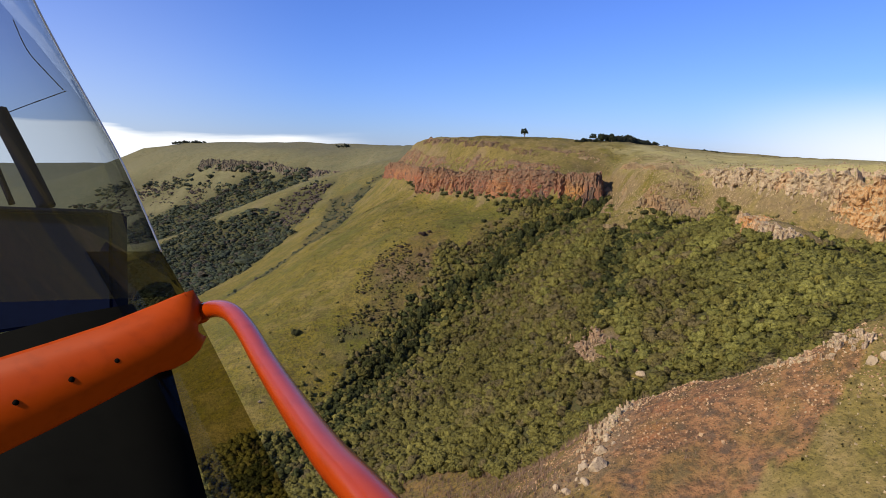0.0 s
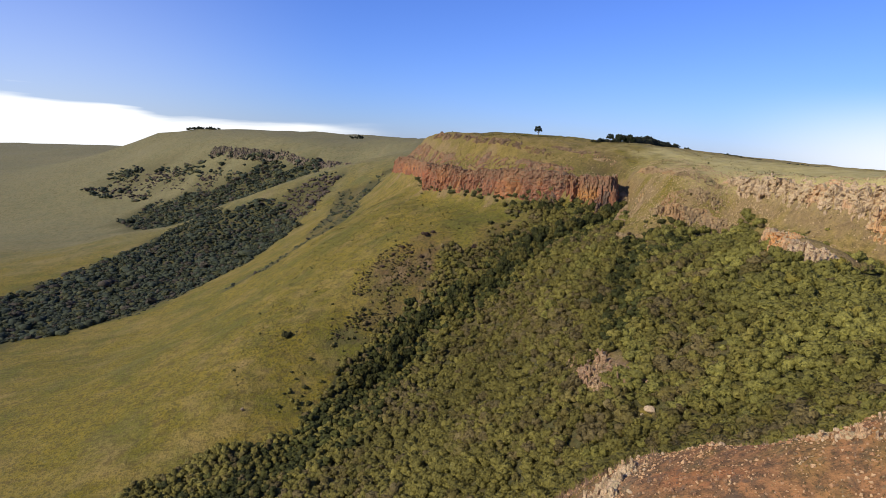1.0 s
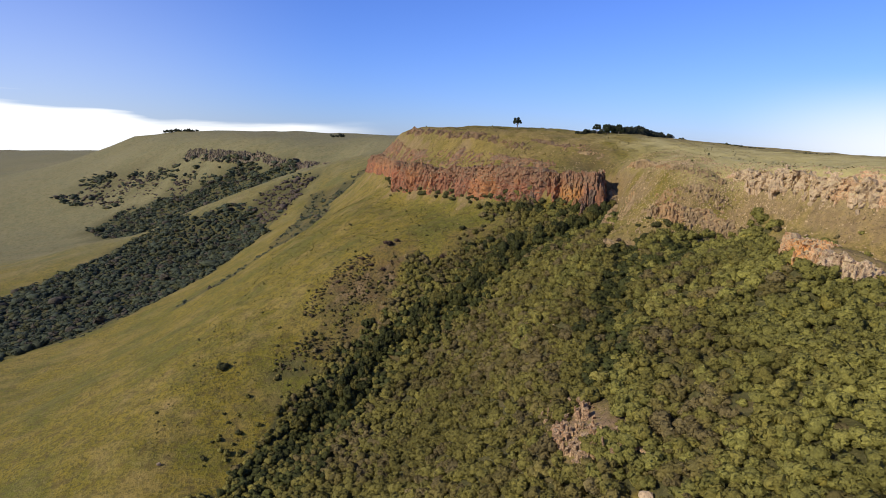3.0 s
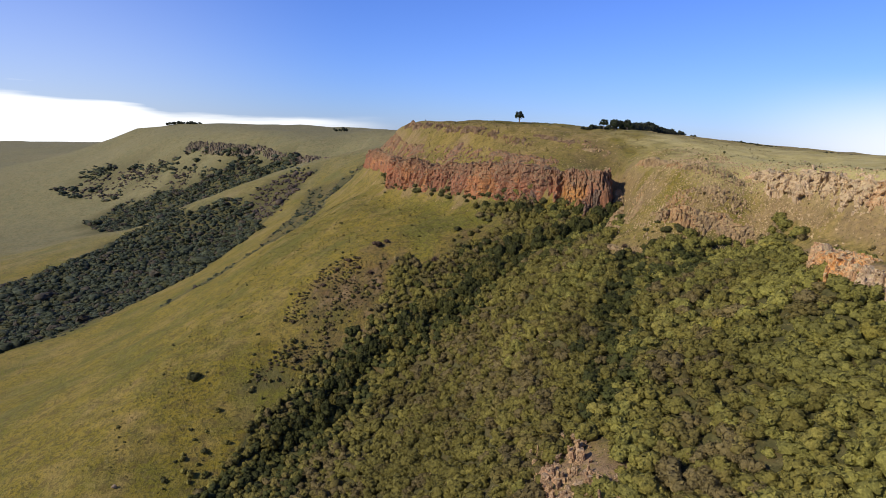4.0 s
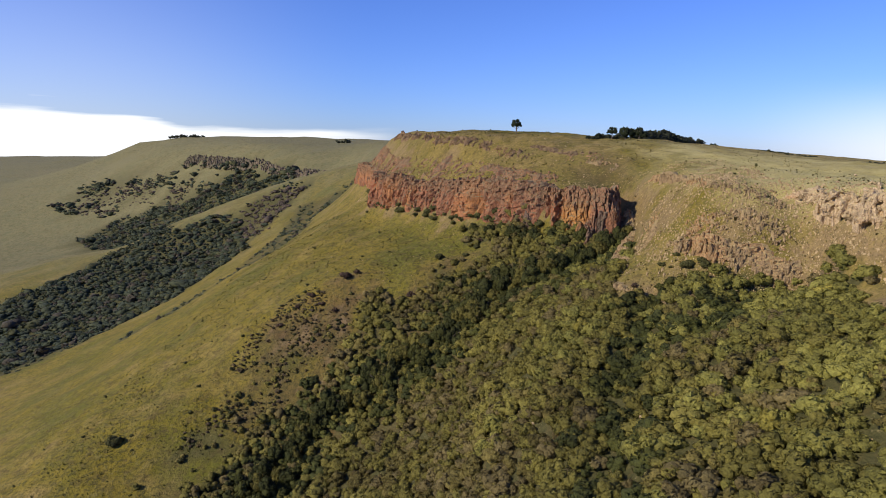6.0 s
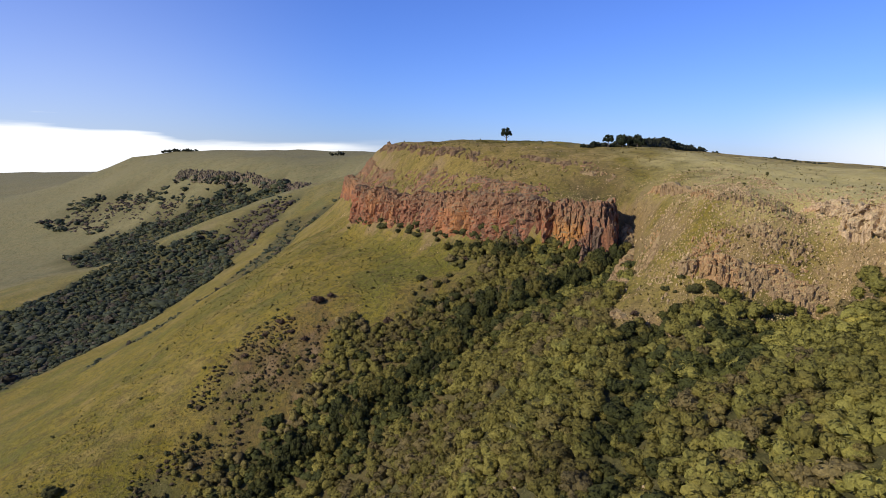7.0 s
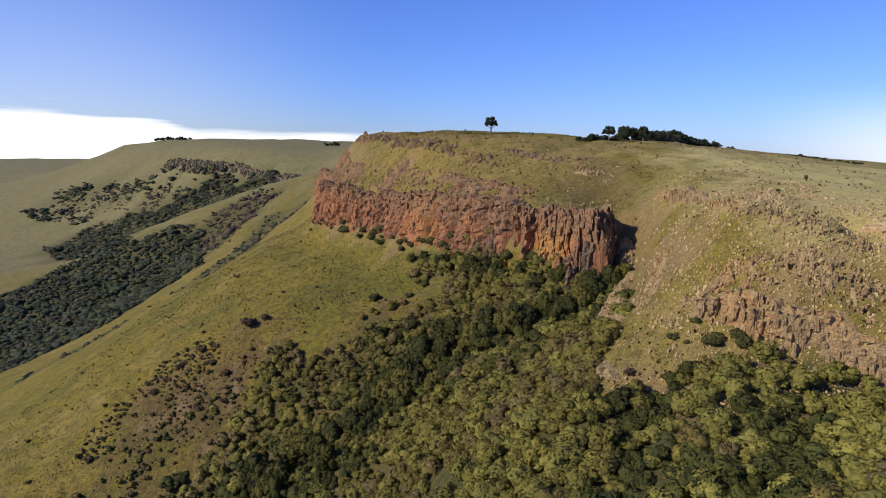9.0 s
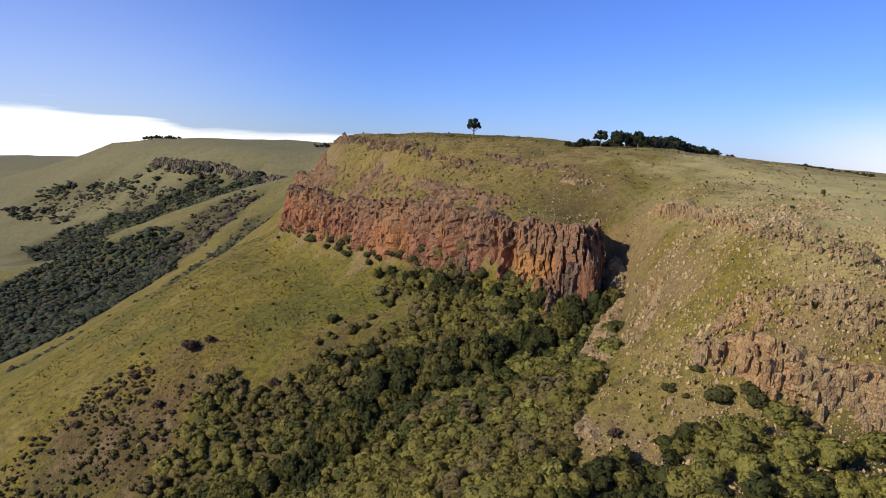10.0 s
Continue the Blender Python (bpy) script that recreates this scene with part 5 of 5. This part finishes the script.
def build_shrubs():
    r = np.random.default_rng(31)
    dark = [(30, 466, 2.6), (-92, 386, 3.4), (114, 368, 2.4), (119, 373, 2.2), (117, 379, 1.5), (124, 372, 1.4), (48, 470, 1.8), (43, 466, 1.6), (112, 352, 2.2), (104, 362, 1.8), (-60, 440, 1.2), (-50, 400, 1.5), (-62, 380, 1.6), (-70, 345, 1.8), (-80, 330, 1.6)]
    brown = [(-15, 459, 3.2), (-10, 462, 2.2), (19, 441, 2.8), (15, 440, 2.0), (-30, 452, 2.4), (-36, 448, 2.2), (-24, 446, 2.2), (-16, 440, 1.9), (-42, 440, 1.8), (50, 474, 1.6), (102, 372, 1.5), (140, 350, 2.2)]
    dark += [(a + r.normal(0, 3), b - 3 + r.normal(0, 3), r.uniform(0.6, 2.0)) for a, b, _z in along(L["middle_wall_foot"], np.linspace(0.1, 1, 9))[0]]
    x, y = scatter((-110, 330), (30, 660), 12.0, lambda a, b: 0.22 * ~inside(a, b, WOOD) * (near(a, b, L["grass_spur"]) < 40), 44)
    dark += [(a, b, r.uniform(0.6, 1.2)) for a, b in zip(x, y)]
    x, y = scatter((95, 350), (160, 480), 11.0, lambda a, b: 0.16 * ~inside(a, b, WOOD), 45)
    dark += [(a, b, r.uniform(0.4, 0.8)) for a, b in zip(x, y)]
    p, _ = along(L["red_cliff_foot"], np.linspace(0.36, 0.98, 110))
    dark += [(a - 1.3 + r.normal(0, 1.6), b - 1.5 + r.normal(0, 1.6), r.uniform(1.2, 3.0)) for a, b, _z in p if r.uniform() < 0.8]
    for kind, spots, label in (("dark", dark, "dark green shrub standing alone on the grass"), ("brown", brown, "bare brown twiggy shrub on the grass slope")):
        for x, y, size in spots:
            ob = tagged(new("shrub", SHRUBS[kind][int(r.integers(0, 3))]), label, "shrub", "shrubs on the grass slopes")
            ob.matrix_basis = Matrix.Translation((x, y, float(land([x], [y])[0]) - 0.15)) @ Matrix.Rotation(r.uniform(0, 6.28), 4, "Z") @ Matrix.Diagonal((size, size * r.uniform(0.7, 1.1), size * r.uniform(0.8, 1.15), 1))
    x, y = scatter((-130, 234), (220, 700), 4.0, lambda a, b: ~inside(a, b, WOOD) * np.where(a > 95, 0.05, 0.6) * np.clip(0.16 + 0.35 * value_noise(a, b, 22, 81) + 0.5 * (near(a, b, L["gully"]) < 38) + 0.6 * (np.hypot(a + 26, (b - 432) * 1.2) < 27), 0.03, 0.75), 46)
    n = len(x)
    s = r.lognormal(-0.85, 0.5, n) * np.where(np.hypot(x + 26, (y - 432) * 1.2) < 32, 1.15, 0.9)
    stuff("low_shrubs", [crown_shape(140 + k, 2, 14, 0.55) for k in range(4)], r.integers(0, 4, n), np.column_stack([x, y, land(x, y) - 0.05]), r.uniform(0, 6.28, n),
          np.column_stack([s, s, s * r.uniform(0.6, 1.0, n)]), LEAF, "small dark shrublets dotted over the grass", "shrubs",
          np.where((np.hypot(x + 26, (y - 432) * 1.2) < 32)[:, None], np.array((0.135, 0.098, 0.050)), np.array((0.105, 0.098, 0.036))) * r.uniform(0.7, 1.4, (n, 1)))


def build_spur_scrub():
    """Low brown and dark scrub on the lower flank of the grass spur, thinning out uphill."""
    r = np.random.default_rng(33)
    zone = [(-47, 465), (-26, 456), (-3, 448), (0, 440), (-8, 420), (-30, 404), (-46, 376), (-62, 380), (-60, 417), (-54, 440)]

    def where(a, b):
        wx, wy = a + 7 * value_noise(a, b, 14, 94), b + 7 * value_noise(a, b, 14, 95)
        return inside(wx, wy, zone) * np.clip(0.5 + 0.8 * value_noise(a, b, 9, 96), 0.08, 0.95) * ~inside(a, b, WOOD)

    x, y = scatter((-75, 365), (12, 475), 1.7, where, 53)
    n = len(x)
    s = np.clip(r.lognormal(-0.35, 0.38, n), 0.35, 1.5)
    tones = np.array([(0.120, 0.088, 0.052), (0.092, 0.078, 0.034), (0.140, 0.104, 0.050), (0.070, 0.072, 0.028)])
    stuff("spur_scrub", [crown_shape(150 + k, 6, 50, 0.3, 0.8, 1, 0.40, 0.6) for k in range(5)], r.integers(0, 5, n), np.column_stack([x, y, land(x, y) - 0.1]), r.uniform(0, 6.28, n),
          np.column_stack([s, s, s * r.uniform(0.6, 0.95, n)]), LEAF, "low brown and dark scrub on the spur's lower flank", "scrub", tones[r.integers(0, 4, n)] * r.uniform(0.75, 1.25, (n, 1)))


def tuft_shape(seed):
    """A tussock of a few broad blades."""
    r = np.random.default_rng(seed)
    verts, tris = [], []
    for k in range(6):
        a, lean = 1.05 * k + r.uniform(-0.3, 0.3), r.uniform(0.3, 0.8)
        c, s = math.cos(a), math.sin(a)
        verts += [(-s * 0.3, c * 0.3, -0.1), (s * 0.3, -c * 0.3, -0.1), (c * lean, s * lean, r.uniform(0.6, 1.0))]
        tris.append((3 * k, 3 * k + 1, 3 * k + 2))
    v = np.array(verts)
    return v, np.array(tris), unit(v * np.array((0.4, 0.4, 0.0)) + np.array((0, 0, 1.0)))


def build_tussocks():
    r = np.random.default_rng(41)

    def where(a, b):
        d = np.clip(0.34 + 0.4 * value_noise(a, b, 16, 91) + 0.3 * value_noise(a, b, 5, 92), 0.04, 0.8)
        return np.where(inside(a, b, WOOD) | inside(a, b, BURNT), 0.0, d * np.where(a > 95, 0.35, 1.0))

    x, y = scatter((-115, 330), (205, 640), 1.3, where, 49)
    x2, y2 = scatter((50, 96), (130, 170), 0.9, lambda a, b: np.where(inside(a, b, WOOD) | inside(a, b, BURNT), 0.0, 0.6), 50)
    x3, y3 = scatter((95, 345), (166, 388), 0.95, lambda a, b: np.where(wood_density(a, b) > 0.4, 0.0, 0.25), 52)
    x, y = np.concatenate([x, x2, x3]), np.concatenate([y, y2, y3])
    n = len(x)
    s = r.lognormal(-0.9, 0.35, n) * np.where(y < 175, 0.6, 1.0)
    tones = np.array([(0.120, 0.112, 0.022), (0.150, 0.130, 0.032), (0.088, 0.086, 0.020), (0.230, 0.185, 0.066)])
    stuff("grass_tussocks", [tuft_shape(k) for k in range(4)], r.integers(0, 4, n), np.column_stack([x, y, land(x, y)]), r.uniform(0, 6.28, n), np.column_stack([s, s, s * r.uniform(0.7, 1.2, n)]), LEAF,
          "tufts of dry and green grass over the slopes", "grass", tones[np.where((x > 95) | (y < 175), r.choice([1, 3, 3, 3], n), r.choice([0, 0, 1, 2, 2, 3], n))] * r.uniform(0.8, 1.2, (n, 1)))


def twig_shape(seed):
    r = np.random.default_rng(seed)
    verts, tris = [], []
    for _ in range(6):
        lean, ang, h = r.uniform(0.05, 0.5), r.uniform(0, 6.28), r.uniform(0.5, 1.0)
        bx, by = r.uniform(-0.12, 0.12, 2)
        tip = (bx + math.cos(ang) * lean * h, by + math.sin(ang) * lean * h, h)
        k = len(verts)
        for i in range(3):
            verts.append((bx + 0.035 * math.cos(2.09 * i), by + 0.035 * math.sin(2.09 * i), -0.1))
        verts.append(tip)
        tris += [(k, k + 1, k + 3), (k + 1, k + 2, k + 3), (k + 2, k, k + 3)]
    return np.array(verts), np.array(tris)


def build_burnt_scrub():
    r = np.random.default_rng(37)
    x, y = scatter((-90, 92), (108, 234), 1.6, lambda a, b: np.where(inside(a, b, BURNT), np.where((b > 156) | (a < 28), 0.8, 0.3), 0.0) * (b > 90 + 0.2 * a), 47)
    n = len(x)
    s = r.lognormal(-0.1, 0.3, n) * np.where((y > 150) | (x < 28), 1.9, 0.9)
    stuff("burnt_scrub", [twig_shape(k) for k in range(5)], r.integers(0, 5, n), np.column_stack([x, y, land(x, y)]), r.uniform(0, 6.28, n), np.column_stack([s, s, s]), TWIG,
          "bare reddish-brown twigs of burnt scrub", "scrub")


build_shrubs()
build_spur_scrub()
build_tussocks()
build_burnt_scrub()


# ---- the light aircraft at the start of the walk ----
def shell(points, across, thick=0.0):
    """A sheet lofted between section curves; thick > 0 gives it a back side."""
    bm = bmesh.new()
    rows = [[bm.verts.new(p) for p in row] for row in points]
    for a, b in zip(rows, rows[1:]):
        for i in range(len(a) - 1):
            bm.faces.new((a[i], a[i + 1], b[i + 1], b[i]))
    if thick:
        bmesh.ops.recalc_face_normals(bm, faces=bm.faces)
        bmesh.ops.solidify(bm, geom=bm.faces[:], thickness=thick)
    return bm


def part(name, bm, material, parent, label="", rounded=True):
    me = bpy.data.meshes.new(name)
    bm.to_mesh(me)
    bm.free()
    me.materials.append(material)
    (me.shade_smooth if rounded else me.shade_flat)()
    ob = new(name, me)
    ob.parent = parent
    return tagged(ob, label)


def tube(path, radius, n=14):
    """A round bar along a path, smoothed between its nodes."""
    pts = [Vector(p) for p in path]
    fine = []
    for i in range(len(pts) - 1):
        p0, p1, p2, p3 = pts[max(i - 1, 0)], pts[i], pts[i + 1], pts[min(i + 2, len(pts) - 1)]
        for k in range(6):
            t = k / 6
            fine.append(0.5 * ((2 * p1) + (p2 - p0) * t + (2 * p0 - 5 * p1 + 4 * p2 - p3) * t * t + (3 * p1 - p0 - 3 * p2 + p3) * t ** 3))
    fine.append(pts[-1])
    bm = bmesh.new()
    rings = []
    for i, p in enumerate(fine):
        d = (fine[min(i + 1, len(fine) - 1)] - fine[max(i - 1, 0)]).normalized()
        s = d.cross(Vector((0.2, 0.3, 1))).normalized()
        u = s.cross(d)
        rings.append([bm.verts.new(p + (s * math.cos(6.2832 * k / n) + u * math.sin(6.2832 * k / n)) * radius) for k in range(n)])
    for a, b in zip(rings, rings[1:]):
        for k in range(n):
            bm.faces.new((a[k], a[(k + 1) % n], b[(k + 1) % n], b[k]))
    bm.faces.new(rings[0]), bm.faces.new(rings[-1][::-1])
    bmesh.ops.recalc_face_normals(bm, faces=bm.faces)
    return bm


def block(a, b, c, d, depth):
    """A slab with corners a, b, c, d and a thickness along the view."""
    bm = bmesh.new()
    front = [bm.verts.new(p) for p in (a, b, c, d)]
    back = [bm.verts.new(Vector(p) + Vector((-0.2 * depth, 0, -depth))) for p in (a, b, c, d)]
    bm.faces.new(front), bm.faces.new(back[::-1])
    for i in range(4):
        bm.faces.new((front[i], back[i], back[(i + 1) % 4], front[(i + 1) % 4]))
    bmesh.ops.recalc_face_normals(bm, faces=bm.faces)
    bmesh.ops.bevel(bm, geom=bm.edges[:], offset=0.006, segments=2, affect="EDGES")
    return bm


def plain(name, color, rough, spec=0.5):
    m = Nodes(name)
    m.bsdf.inputs["Specular IOR Level"].default_value = spec
    wear = m.n.new("ShaderNodeTexNoise")
    wear.inputs["Scale"].default_value, wear.inputs["Detail"].default_value = 14.0, 5.0
    return m.done(m.mix(m.ramp(wear.outputs["Fac"], 0.45, 0.75, 0.0, 0.35), color, tuple(0.6 * v for v in color)), rough)


def canopy_glass(name, tint, most, least):
    """Tinted clear plastic, glossier towards its curved edges."""
    m = Nodes(name)
    clear = m.n.new("ShaderNodeBsdfTransparent")
    clear.inputs["Color"].default_value = (*tint, 1)
    gloss = m.n.new("ShaderNodeBsdfGlossy")
    gloss.inputs["Roughness"].default_value = 0.03
    fres = m.n.new("ShaderNodeFresnel")
    fres.inputs["IOR"].default_value = 1.5
    mix = m.n.new("ShaderNodeMixShader")
    m.put(m.math("MINIMUM", m.math("ADD", fres.outputs["Fac"], least), most), mix.inputs["Fac"])
    m.l.new(clear.outputs["BSDF"], mix.inputs[1]), m.l.new(gloss.outputs["BSDF"], mix.inputs[2])
    m.l.new(mix.outputs["Shader"], m.n["Material Output"].inputs["Surface"])
    return m.mat


def build_aircraft():
    """The nose of the open aircraft from which the walk starts, in metres from the first eye place: x right, y up, z
    back. Parts are laid along that view's sight lines at chosen depths, to fit that view.
    """
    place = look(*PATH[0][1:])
    # the cabin's shade is put into the near-black trim and cabin colours
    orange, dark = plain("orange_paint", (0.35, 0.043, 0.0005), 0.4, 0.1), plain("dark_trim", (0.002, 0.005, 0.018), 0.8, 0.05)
    tube_paint, shade_black = plain("glossy_orange", (0.34, 0.036, 0.001), 0.25, 0.35), plain("shaded_cabin", (0.004, 0.004, 0.003), 0.9, 0.03)
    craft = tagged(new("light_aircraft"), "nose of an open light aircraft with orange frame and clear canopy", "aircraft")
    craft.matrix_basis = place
    # the canopy: a bubble shaped to the first view, whose rim is its right edge
    rim = [(-0.869, 0.585, -1.3), (-0.846, 0.515, -1.3), (-0.785, 0.398, -1.3), (-0.722, 0.287, -1.3), (-0.663, 0.179, -1.3), (-0.617, 0.077, -1.3), (-0.582, -0.005, -1.3), (-0.528, -0.098, -1.3), (-0.453, -0.244, -1.3), (-0.376, -0.396, -1.3), (-0.313, -0.524, -1.3), (-0.262, -0.63, -1.3)]
    def bubble(edges, deep, wide, near_by=1.0, slant=0.0):
        res = []
        for place_at in edges:
            edge = Vector(place_at) * (near_by - slant * place_at[1])
            away = edge.normalized()
            res.append([edge + away * deep * math.sin(1.7 * j / 16) + Vector((-0.9, 0, 0.44)) * wide * (1 - math.cos(1.5 * j / 16)) for j in range(17)])
        return res

    rows = bubble(rim[:8], 0.85, 0.75, 0.80, 0.4)
    pane = part("canopy", shell(rows, 16), canopy_glass("canopy_glass", (0.52, 0.60, 0.72), 0.8, 0.07), craft, "clear curved canopy with sky reflections")
    pane.visible_shadow = False
    # pale tube added as the glint of sky along the glass edge
    part("canopy_edge_glint", tube([rows[i][0] for i in range(7)], 0.0014, 8), plain("rim_glint", (0.55, 0.60, 0.66), 0.25), pane, "pale strip painted as the bright glint on the canopy's edge")
    low_pane = part("side_window", shell(bubble(rim[6:], 0.25, 0.17), 16), canopy_glass("smoked_window", (0.40, 0.36, 0.20), 0.012, 0.0), craft, "smoky yellow-brown lower window")
    low_pane.visible_shadow = False
    # the orange band round the nose and its bolts
    top = [(-0.834, -0.212, -1.1), (-0.782, -0.198, -1.11), (-0.705, -0.174, -1.13), (-0.614, -0.144, -1.15), (-0.53, -0.109, -1.17), (-0.498, -0.094, -1.18), (-0.477, -0.0834, -1.19), (-0.470, -0.104, -1.195), (-0.466, -0.128, -1.2)]
    low = [(-0.834, -0.375, -1.1), (-0.782, -0.355, -1.11), (-0.705, -0.316, -1.13), (-0.614, -0.268, -1.15), (-0.53, -0.222, -1.17), (-0.506, -0.216, -1.18), (-0.485, -0.204, -1.19), (-0.469, -0.185, -1.195), (-0.461, -0.163, -1.2)]
    band_rows = []
    for a, b in zip(top, low):
        a, b = Vector(a), Vector(b)
        band_rows.append([a.lerp(b, f) + Vector((0, 0, 0.03 * math.sin(3.14 * f))) for f in (0, 0.04, 0.15, 0.35, 0.65, 0.85, 0.96, 1)])
    band = part("frame_band", shell(band_rows, 7, 0.012), orange, craft, "orange painted band round the nose")
    # bolts lie on the band; a recess's shade is put into their colour
    for spot in ((-0.7345, -0.264, -1.080), (-0.6505, -0.2285, -1.1005), (-0.580, -0.1986, -1.120), (-0.526, -0.1677, -1.1375)):
        bm = bmesh.new()
        bmesh.ops.create_cone(bm, cap_ends=True, segments=10, radius1=0.0055, radius2=0.0040, depth=0.004, matrix=Matrix.Translation(spot))
        part("bolt", bm, shade_black, band, "bolt coloured near black for the shade of a recess")
    # the bent tube that runs down past the seat
    nodes = [(-0.519, -0.146, -1.24), (-0.481, -0.128, -1.22), (-0.43, -0.112, -1.18), (-0.372, -0.11, -1.1), (-0.314, -0.127, -1.0), (-0.243, -0.155, -0.86), (-0.166, -0.175, -0.7), (-0.103, -0.181, -0.56), (-0.061, -0.18, -0.47), (-0.022, -0.182, -0.39)]
    bar = part("frame_tube", tube(nodes, 0.0162), tube_paint, craft, "bent orange tube of the aircraft's frame")
    part("joint", tube([(-0.489, -0.13, -1.225), (-0.463, -0.121, -1.205)], 0.021), orange, bar)
    # the dark panel, post and dash inside the canopy, scaled out from the eye below
    inner = []
    inner.append(part("instrument_panel", block((-1.056, 0.084, -1.36), (-0.728, 0.083, -1.38), (-0.725, -0.148, -1.38), (-1.056, -0.194, -1.36), 0.12), dark, craft, "dark blue instrument panel", False))
    inner.append(part("hood", block((-1.04, 0.095, -1.34), (-0.722, 0.084, -1.35), (-0.722, 0.073, -1.35), (-1.04, 0.083, -1.34), 0.06), dark, craft, "dark hood over the panel", False))
    inner.append(part("post", tube([(-0.991, 0.308, -1.4), (-0.936, 0.203, -1.4), (-0.881, 0.092, -1.4)], 0.019, 8), dark, craft, "dark canopy post"))
    inner.append(part("post", tube([(-1.068, 0.264, -1.46), (-1.0, 0.104, -1.46)], 0.007, 8), dark, craft, "thin dark canopy post"))
    inner.append(part("wire", tube([(-0.97, 0.517, -1.42), (-0.939, 0.45, -1.42), (-0.898, 0.402, -1.42), (-0.857, 0.359, -1.42)], 0.0011, 6), dark, craft, "thin bent wire"))
    inner.append(part("wire", tube([(-0.85, 0.357, -1.42), (-0.924, 0.33, -1.42), (-0.985, 0.307, -1.42)], 0.0011, 6), dark, craft))
    # pushed back along the sight lines, so the first view keeps their outlines
    for ob in inner:
        ob.matrix_basis = Matrix.Diagonal((1.55, 1.55, 1.55, 1))
    # the cabin under the band, its shade put into a near-black colour
    part("cabin_side", shell([[(-1.178, -0.241, -1.5), (-0.907, -0.163, -1.52), (-0.758, -0.137, -1.54), (-0.67, -0.275, -1.54)], [(-1.068, -0.561, -1.36), (-0.823, -0.569, -1.38), (-0.659, -0.577, -1.4), (-0.526, -0.586, -1.42)],
                              [(-1.021, -0.77, -1.3), (-0.776, -0.77, -1.3), (-0.612, -0.77, -1.3), (-0.449, -0.77, -1.3)]], 3, 0.01), shade_black, craft, "dark cabin side under the canopy")


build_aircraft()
